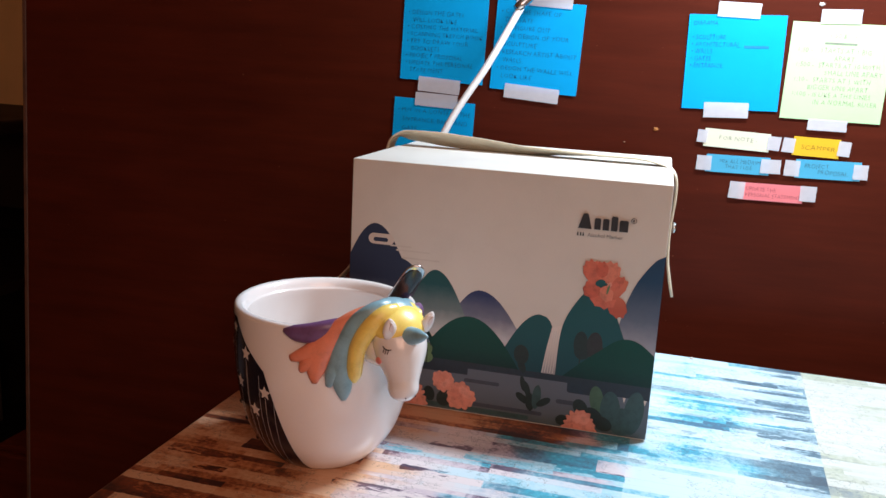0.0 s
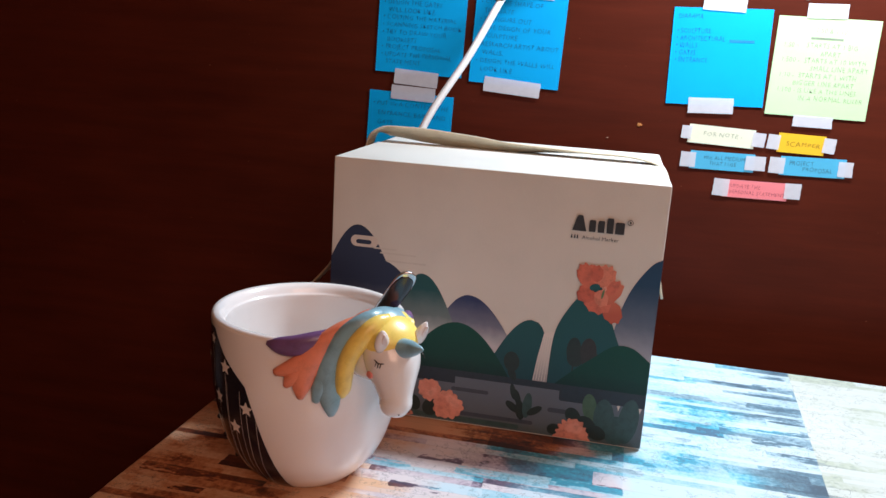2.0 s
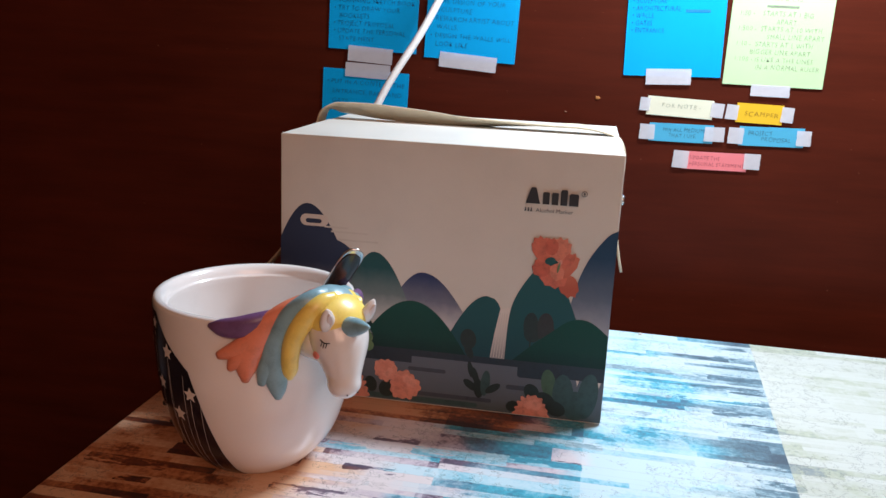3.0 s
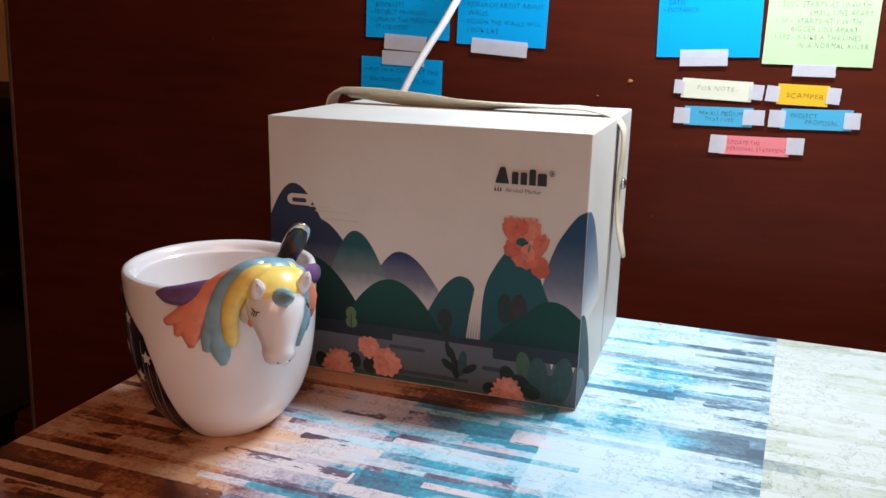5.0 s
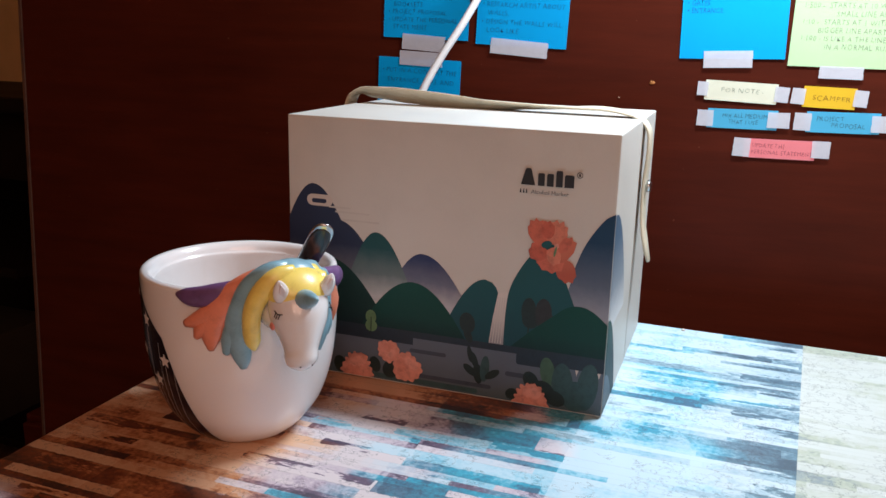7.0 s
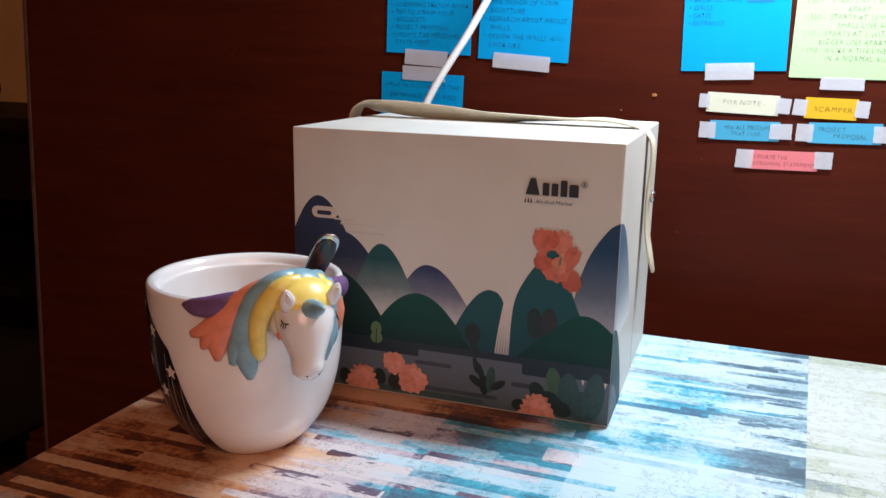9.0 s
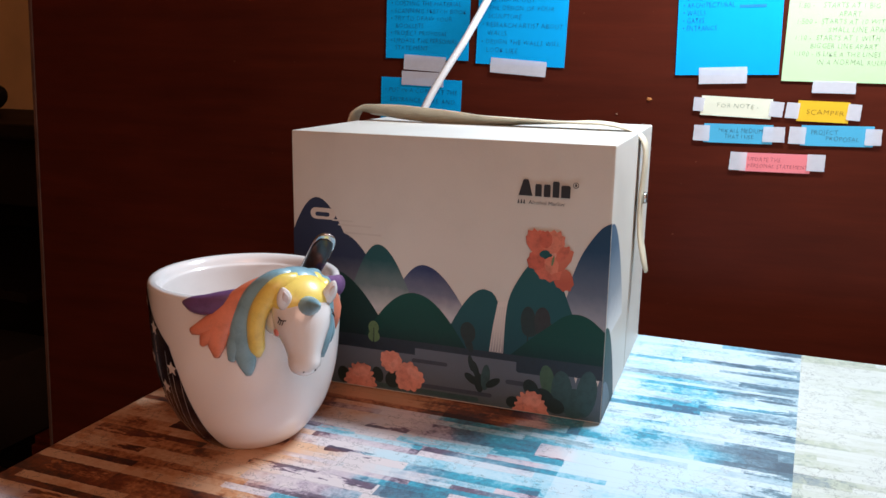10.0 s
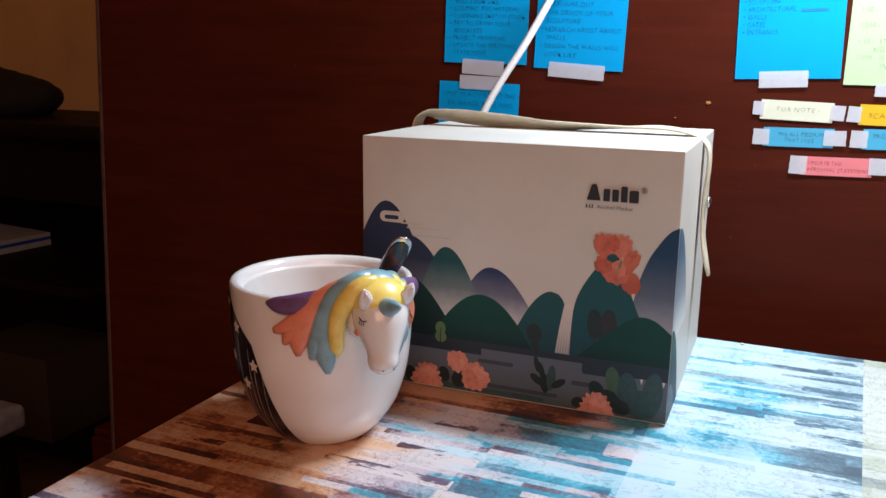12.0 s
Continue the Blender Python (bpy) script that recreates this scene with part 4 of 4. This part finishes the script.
    strand("coral_strand", [(-24, 0.0490, 0.0960, 0.0030, 0.0024), (-17, 0.0492, 0.0925, 0.0050, 0.0034), (-8, 0.0497, 0.0860, 0.0062, 0.0034), (0, 0.0497, 0.0780, 0.0064, 0.0030), (5, 0.0492, 0.0700, 0.0052, 0.0026), (7, 0.0484, 0.0630, 0.0014, 0.0012)],
           ORANGE, "coral orange glazed mane strand", ([(-6, 0.0497, 0.0840, 0.0054, 0.0028), (6, 0.0494, 0.0765, 0.0052, 0.0026), (17, 0.0486, 0.0712, 0.0016, 0.0012)],))
    strand("purple_strand", [(-18, 0.0480, 0.0905, 0.0030, 0.0024), (-6, 0.0492, 0.0885, 0.0044, 0.0032), (6, 0.0497, 0.0855, 0.0056, 0.0034), (17, 0.0495, 0.0845, 0.0042, 0.0026), (25, 0.0486, 0.0850, 0.0010, 0.0010)], PURPLE, "purple glazed mane strand")


unicorn_mug()


def spoon():
    s = thing("spoon", (-0.185, 0.535, 0.010), "steel spoon with a black handle standing in the mug", "spoon")
    foot, tip = Vector((0, 0, 0.0)), Vector((0.0660, -0.0170, 0.1050))
    d = tip - foot
    across = Vector((0.86, 0.5, -0.2))
    face = d.cross(across).normalized()
    face = face if face.y < 0 else -face
    rows = [(*(foot + d * t), w, th) for t, w, th in (
        (0.0, 0.010, 0.001), (0.08, 0.013, 0.0012), (0.2, 0.010, 0.0012), (0.28, 0.0032, 0.0014), (0.58, 0.0030, 0.0013), (0.72, 0.0046, 0.0013),
        (0.86, 0.0054, 0.0013), (0.94, 0.0055, 0.0012), (0.975, 0.0046, 0.0011), (0.993, 0.0030, 0.0010), (1.0, 0.0006, 0.0007))]
    part("spoon_body", loft([tuple(r) for r in spline(rows, 60)], tuple(across), 20), STEEL, s, "polished steel spoon body", True)
    inlay = [(*(foot + d * t + face * 0.0006), w, 0.0012) for t, w in (
        (0.60, 0.0006), (0.63, 0.0026), (0.72, 0.0041), (0.85, 0.0049), (0.92, 0.0050), (0.955, 0.0042), (0.972, 0.0031), (0.980, 0.0006))]
    part("handle_inlay", loft([tuple(r) for r in spline(inlay, 40)], tuple(across), 20), SPOON, s, "glossy black handle inlay", True)


spoon()


# ---------------------------------------------------------------- lamp with white arm
def clamp_lamp():
    lamp = thing("clamp_lamp", (-0.225, 0.790, 0.0), "white flexible-arm lamp clamped to the desk's back edge", "lamp")
    o = Vector((-0.225, 0.790, 0.0))
    pts = [(-0.2270, 0.7880, 0.000), (-0.2150, 0.7900, 0.080), (-0.1873, 0.8047, 0.1600), (-0.1579, 0.8183, 0.2150), (-0.1400, 0.8370, 0.2570), (-0.1354, 0.8420, 0.2668)]
    rows = [(*(Vector(p[:3]) - o), 0.0030, 0.0030) for p in spline(pts, 40)]
    part("arm", loft(rows, (1, 0, 0), 16), LAMP_WHITE, lamp, "white lower arm", True)
    pts2 = [(-0.1354, 0.8420, 0.2668), (-0.1210, 0.8470, 0.2834), (-0.085, 0.8400, 0.310), (-0.020, 0.805, 0.400), (0.060, 0.765, 0.525), (0.115, 0.738, 0.510)]
    part("upper_arm", loft([(*(Vector(p[:3]) - o), 0.0032, 0.0032) for p in spline(pts2, 30)], (1, 0, 0), 14), LAMP_WHITE, lamp, "", True)
    collar = [(*(Vector(p) - o), 0.0042, 0.0042) for p in ((-0.1405, 0.8376, 0.2609), (-0.1370, 0.8405, 0.2653), (-0.1334, 0.8432, 0.2694), (-0.1295, 0.8455, 0.2740))]
    part("collar", loft(collar, (1, 0, 0), 16), STEEL, lamp, "silver joint collar", True)
    part("clamp", block(-0.022, 0.018, -0.045, 0.010, -0.045, -0.0285, 0.002), LAMP_WHITE, lamp)
    part("clamp_jaw", block(-0.016, 0.012, -0.0085, 0.010, -0.046, 0.004, 0.002), LAMP_WHITE, lamp)
    c = LAMP - o
    bm = block(-0.11, 0.11, -0.035, 0.035, 0.003, 0.022, 0.006, 3)
    bmesh.ops.transform(bm, matrix=Matrix.Translation(c) @ look((0, 0, 0), LAMP_AIM - LAMP), verts=bm.verts)
    part("shade", bm, LAMP_WHITE, lamp, "white bar-shaped lamp head", False)


clamp_lamp()


# ---------------------------------------------------------------- notes on the board
def sheet(w, h, curl=0.0, n=8):
    """A thin sheet centred on the origin, facing -y, its lower part lifting a little."""
    bm = bmesh.new()
    rows = []
    for j in range(n + 1):
        t = j / n
        lift = curl * (1 - t) ** 2
        rows.append([bm.verts.new((-w / 2 + w * i / 4, -0.0003 - lift * (0.7 + 0.3 * (i / 4)), -h / 2 + h * t)) for i in range(5)])
    for a, b in zip(rows, rows[1:]):
        for i in range(4):
            bm.faces.new((a[i], a[i + 1], b[i + 1], b[i]))
    r = bmesh.ops.extrude_face_region(bm, geom=bm.faces[:])
    bmesh.ops.translate(bm, verts=[v for v in r["geom"] if isinstance(v, bmesh.types.BMVert)], vec=(0, 0.00018, 0))
    return bm


def on_board(u, z, rot, off):
    return BOARD_POSE @ Matrix.Translation((u, off, z)) @ Matrix.Rotation(radians(-rot), 4, "Y")


def by_hand(bm, seed):
    """Gives each letter of a text its own lean, size and height, as a hand does."""
    rnd = random.Random(seed)
    bm.verts.ensure_lookup_table()
    left = set(bm.verts)
    while left:
        group, todo = [], [left.pop()]
        while todo:
            v = todo.pop()
            group.append(v)
            for e in v.link_edges:
                w = e.other_vert(v)
                if w in left:
                    left.remove(w)
                    todo.append(w)
        mid = sum((v.co for v in group), Vector()) / len(group)
        m = Matrix.Rotation(radians(rnd.uniform(-7, 7)), 3, "Y") @ Matrix.Diagonal((rnd.uniform(0.82, 1.0), 1, rnd.uniform(0.84, 1.08)))
        lift = Vector((rnd.uniform(-0.00015, 0.00015), 0, rnd.uniform(-0.0003, 0.0003)))
        for v in group:
            v.co = mid + m @ (v.co - mid) + lift


def note(name, u, z, w, h, rot, paper, label, body="", size=0.005, pen=None, x=None, top=None, spacing=1.0, bars=(), across=0.06):
    ob = part(name, sheet(w, h), paper)
    ob.matrix_basis = on_board(u, z, rot, -0.0008)
    tagged(ob, label, "sticky note", "notes on the board")
    if body:
        bm = lettering(body, size, spacing, 0.06, thin=-0.019)
        wide = max(v.co.x for v in bm.verts)
        for v in bm.verts:
            v.co.x *= across / wide
            v.co.z += 0.0004 * noise.noise((v.co.x * 60, v.co.z * 150, u * 40))
        by_hand(bm, int(abs(u) * 1e4))
        bmesh.ops.translate(bm, verts=bm.verts, vec=(-w / 2 + x, -0.00045, h / 2 - top))
        part("writing", bm, pen, ob)
    for x0, x1, zz, t in bars:
        part("writing_bar", flat([(x0 - w / 2, h / 2 - zz - t), (x0 - w / 2, h / 2 - zz), (x1 - w / 2, h / 2 - zz), (x1 - w / 2, h / 2 - zz - t)], -0.00045), FAINT if pen == PEN_BLUE else pen, ob)
    return ob


BULLET = "\u2022 "
note("sticky_note", -0.2090, 0.2352, 0.0762, 0.0762, -1.2, NOTE_BLUE, "bright blue square note with a handwritten task list", "\n".join((
    "TRY THE DESIGN", "WHAT IS WALLS", BULLET + "DESIGN THE GATES", "   WILL LOOK LIKE.", BULLET + "COSTING THE MATERIAL", BULLET + "SCANNING SKETCH BOOK", BULLET + "TRY TO DRAW YOUR", "   BOOKLETS",
    BULLET + "PROJECT PROPOSAL", BULLET + "UPDATE THE PERSONAL", "   STATE MENT")[2:]), 0.0056, PEN_BLUE, 0.004, 0.0195, 1.10, (), 0.069)
note("sticky_note", -0.1258, 0.2312, 0.0762, 0.0762, -1.8, NOTE_BLUE, "bright blue square note with handwriting, crossed by the lamp arm", "\n".join((
    BULLET + "CUT THE SHAPE OF", "  THE GATE", BULLET + "TO FIGURE OUT", "   THE DESIGN OF YOUR", "   SCULPTURE", BULLET + "RESEARCH ARTIST ABOUT", "   WALLS.", BULLET + "DESIGN THE WALLS WILL", "   LOOK LIKE")),
    0.0056, PEN_BLUE, 0.004, 0.0115, 1.22, (), 0.069)
note("sticky_note", -0.2155, 0.1425, 0.0750, 0.0762, -1.5, NOTE_BLUE, "bright blue square note half hidden behind the box", "\n".join((
    BULLET + "PUT IN A CONTEXT THE", "   ENTRANCE, BARS, AND", "   GATE")), 0.0056, PEN_BLUE, 0.0035, 0.0125, 1.45, (), 0.068)
note("sticky_note", 0.0370, 0.2271, 0.0760, 0.0763, 1.4, NOTE_BLUE, "bright blue square note with a short handwritten list", "\n".join((
    "DIARAMA", " ", BULLET + "SCULPTURE", BULLET + "ARCHITECTURAL", BULLET + "WALLS", BULLET + "GATES", BULLET + "ENTRANCE")), 0.0056, PEN_BLUE, 0.0035, 0.0085, 1.02, ((0.045, 0.064, 0.0243, 0.0020),), 0.038)
note("sticky_note", 0.1165, 0.2235, 0.0762, 0.0768, -0.4, NOTE_GREEN, "pale green square note with handwritten scale notes", "\n".join((
    "                1:50 & 1:10", " ", "1:50 -    STARTS AT 1 BIG", "                    APART", "1:500 -  STARTS AT 10 WITH", "                SMALL LINE APART", "1:10 -  STARTS AT 1 WITH", "        BIGGER LINE APART",
    "1:100 - IS LIKE A THE LINES", "            IN A NORMAL RULER")), 0.0055, PEN_GREY, 0.006, 0.0115, 1.06, ((0.026, 0.050, 0.0150, 0.0016),), 0.066)
note("paper_flag", 0.0475, 0.1646, 0.0524, 0.0151, -1.8, NOTE_CREAM, "narrow cream paper flag with writing, taped at both ends", "FOR NOTE -", 0.0050, PEN_GREY, 0.0115, 0.0082, across=0.031)
note("paper_flag", 0.1098, 0.1632, 0.0361, 0.0155, -1.0, NOTE_YELLOW, "narrow golden yellow paper flag with writing", "SCAMPER", 0.0054, plain("olive_pen", (0.20, 0.09, 0.01), 0.5), 0.0060, 0.0102, across=0.0265)
note("paper_flag", 0.0505, 0.1442, 0.0510, 0.0148, 0.5, NOTE_BLUE2, "narrow aqua blue paper flag with two lines of writing", "MIX ALL MEDIUM\n    THAT I USE", 0.0047, PEN_DARK, 0.0105, 0.0066, 0.95, across=0.033)
note("paper_flag", 0.1212, 0.1454, 0.0502, 0.0154, 1.1, NOTE_BLUE2, "narrow aqua blue paper flag with two lines of writing", "PROJECT\n        PROPOSAL", 0.0052, PEN_DARK, 0.0065, 0.0068, 0.95, across=0.034)
note("paper_flag", 0.0795, 0.1229, 0.0511, 0.0146, 0.6, NOTE_PINK, "narrow pink paper flag with two lines of writing", "UPDATE THE\nPERSONAL STATEMENT", 0.0047, PEN_RED, 0.0055, 0.0065, 1.1, across=0.044)


def tape(u, z, w, h, rot):
    """A torn strip of matte tape."""
    bm = bmesh.new()
    rnd = random.Random(int(abs(u) * 1e5) + 7)
    rows = []
    for j in range(7):
        a, b = rnd.uniform(-0.00022, 0.00022), rnd.uniform(-0.00022, 0.00022)
        rows.append([bm.verts.new((x, -0.0009, -h / 2 + h * j / 6)) for x in (-w / 2 + a, -w / 6, w / 6, w / 2 + b)])
    for p, q in zip(rows, rows[1:]):
        for i in range(3):
            bm.faces.new((p[i], p[i + 1], q[i + 1], q[i]))
    r = bmesh.ops.extrude_face_region(bm, geom=bm.faces[:])
    bmesh.ops.translate(bm, verts=[v for v in r["geom"] if isinstance(v, bmesh.types.BMVert)], vec=(0, 0.0001, 0))
    ob = part("tape_strip", bm, TAPE)
    ob.matrix_basis = on_board(u, z, rot, -0.0009)
    tagged(ob, "torn strip of matte white tape holding a note", "tape", "tape strips")


for row in ((-0.2111, 0.1936, 0.0385, 0.0128, -3.3), (-0.2130, 0.1804, 0.0390, 0.0119, -2.1), (-0.1278, 0.1918, 0.0481, 0.0123, -4.0), (-0.1219, 0.2712, 0.0483, 0.0120, -3.2),
            (0.0367, 0.2690, 0.0333, 0.0120, -1.5), (0.0357, 0.1885, 0.0355, 0.0125, 2.3), (0.1140, 0.2670, 0.0300, 0.0110, 1.5), (0.1153, 0.1815, 0.0298, 0.0090, -0.2),
            (0.0196, 0.1661, 0.0080, 0.0105, -2), (0.0769, 0.1639, 0.0100, 0.0114, -3.6), (0.0884, 0.1635, 0.0095, 0.0118, -3.6), (0.1311, 0.1634, 0.0095, 0.0120, -3.7),
            (0.0234, 0.1438, 0.0120, 0.0123, -0.5), (0.0768, 0.1447, 0.0158, 0.0117, 0.9), (0.0935, 0.1448, 0.0120, 0.0130, -0.8), (0.1461, 0.1456, 0.0111, 0.0121, 0.6),
            (0.0524, 0.1230, 0.0123, 0.0142, -1.4), (0.1088, 0.1245, 0.0127, 0.0128, 0.4)):
    tape(*row)


# ---------------------------------------------------------------- things past the board
def shelf():
    s = thing("shelf_unit", (-2.35, 1.35, -0.75), "black-brown wooden open shelf unit in deep shade", "shelf")
    w, d, h = 1.20, 0.32, 0.818
    part("side_panel", block(0, 0.02, 0, d, 0, h - 0.02, 0.002), DARK_WOOD, s)
    part("side_panel", block(1.25, 1.27, 0, d, 0, 0.775, 0.008, 3), DARK_WOOD, s)
    part("back_panel", block(0.02, 1.25, d - 0.01, d, 0, 0.78), DARK_WOOD, s)
    part("top_board", block(-0.01, w + 0.012, -0.012, d, h - 0.03, h, 0.012, 4), DARK_WOOD, s)
    part("top_panel", block(0.02, w, 0.10, d - 0.012, 0.64, h - 0.03), DARK_WOOD, s)
    for z, front in ((0.10, 0.0), (0.522, -0.13)):
        part("shelf_board", block(0.02, 1.25, front, d - 0.01, z, z + 0.018, 0.002), DARK_WOOD, s)
    b = thing("folded_bag", (-1.675, 1.48, 0.068), "black cloth bag slumped on the shelf top", "bag")
    bm = ellipsoid((0, 0, 0.034), 0.235, 0.13, 0.072, None, 48, 26)
    for v in bm.verts:
        v.co += v.co.normalized() * (0.020 * noise.noise(v.co * 9) + 0.010 * abs(noise.noise(v.co * 24 + Vector((5, 2, 1)))))
        v.co.z = max(v.co.z, 0.0)
    part("bag_cloth", bm, CLOTH, b, "", True)
    c = thing("carton", (-1.52, 1.47, -0.632), "small brown cardboard carton on the lower shelf", "carton")
    part("carton_body", block(-0.13, 0.13, -0.10, 0.10, 0, 0.19, 0.003), CARTON, c)
    part("carton_flap", block(-0.13, 0.13, -0.10, -0.002, 0.19, 0.193), CARTON, c)
    p = thing("paper_stack", pose(-1.595, 1.38, -0.210, 0, 0, -6), "stack of white and blue papers jutting from the middle shelf", "paper stack")
    sheets = plain("grey_white_paper", (0.34, 0.34, 0.36), 0.7, 0.08, 30, 0.1)
    part("white_paper", block(-0.14, 0.14, -0.15, 0.10, 0, 0.012, 0.001), sheets, p)
    part("blue_folder", block(-0.14, 0.138, -0.15, 0.10, 0.012, 0.019, 0.001), plain("blue_folder", (0.02, 0.05, 0.35), 0.4), p)
    part("top_paper", block(-0.142, 0.14, -0.15, 0.10, 0.019, 0.028, 0.001), sheets, p)
    # low furniture between the shelf and the desk
    g = thing("stool", (-1.175, 0.86, -0.75), "dark stool with a grey-blue cushioned seat", "stool")
    part("seat", block(-0.18, 0.18, -0.16, 0.14, 0.39, 0.43, 0.014, 4), plain("grey_blue_cloth", (0.24, 0.26, 0.32), 0.85, 0.15, 60, 0.4), g, "grey-blue cloth seat", True)
    for x in (-0.15, 0.15):
        for y in (-0.13, 0.11):
            part("leg", block(x - 0.016, x + 0.016, y - 0.016, y + 0.016, 0.0, 0.392, 0.003), DARK_WOOD, g)
    k = thing("low_cabinet", (-0.80, 0.93, -0.75), "low dark red-brown wooden cabinet behind the partition", "cabinet")
    part("body", block(0.0, 0.30, 0.012, 0.30, 0.0, 0.452, 0.003), BOARD, k)
    part("door", block(0.006, 0.294, 0.0, 0.011, 0.03, 0.445, 0.003), BOARD, k)


shelf()


def wall_nick(u, z, r, colour, label):
    bm = ellipsoid((0, 0, 0), r, 0.0006, r * 0.6, None, 12, 8)
    for v in bm.verts:
        v.co.x += 0.4 * r * noise.noise(v.co * 900)
        v.co.z += 0.5 * r * noise.noise(v.co * 700 + Vector((3, 1, 0)))
    ob = part("chipped_spot", bm, plain("bare_wood", colour, 0.8, 0.2))
    ob.matrix_basis = on_board(u, z, 0, -0.0003)
    tagged(ob, label, "chip", kind="structure")


wall_nick(-0.0188, 0.1687, 0.0022, (0.34, 0.12, 0.025), "small orange chip of bare wood in the board")
wall_nick(-0.044, 0.156, 0.0008, (0.25, 0.13, 0.08), "tiny pale chip in the board")
wall_nick(0.0984, 0.276, 0.0022, (0.5, 0.45, 0.42), "pale scratch in the board")


def crumb():
    ob = part("crumb", ellipsoid((0, 0, 0.0007), 0.0016, 0.0008, 0.0010, None, 8, 6), CARD)
    for v in ob.data.vertices:
        v.co += Vector(noise.noise_vector(v.co * 900)) * 0.0004
        v.co.z = max(v.co.z, 0.0)
    ob.matrix_basis = pose(0.029, 0.774, 0.0)
    tagged(ob, "white paper crumb at the desk's back edge", "crumb")


crumb()
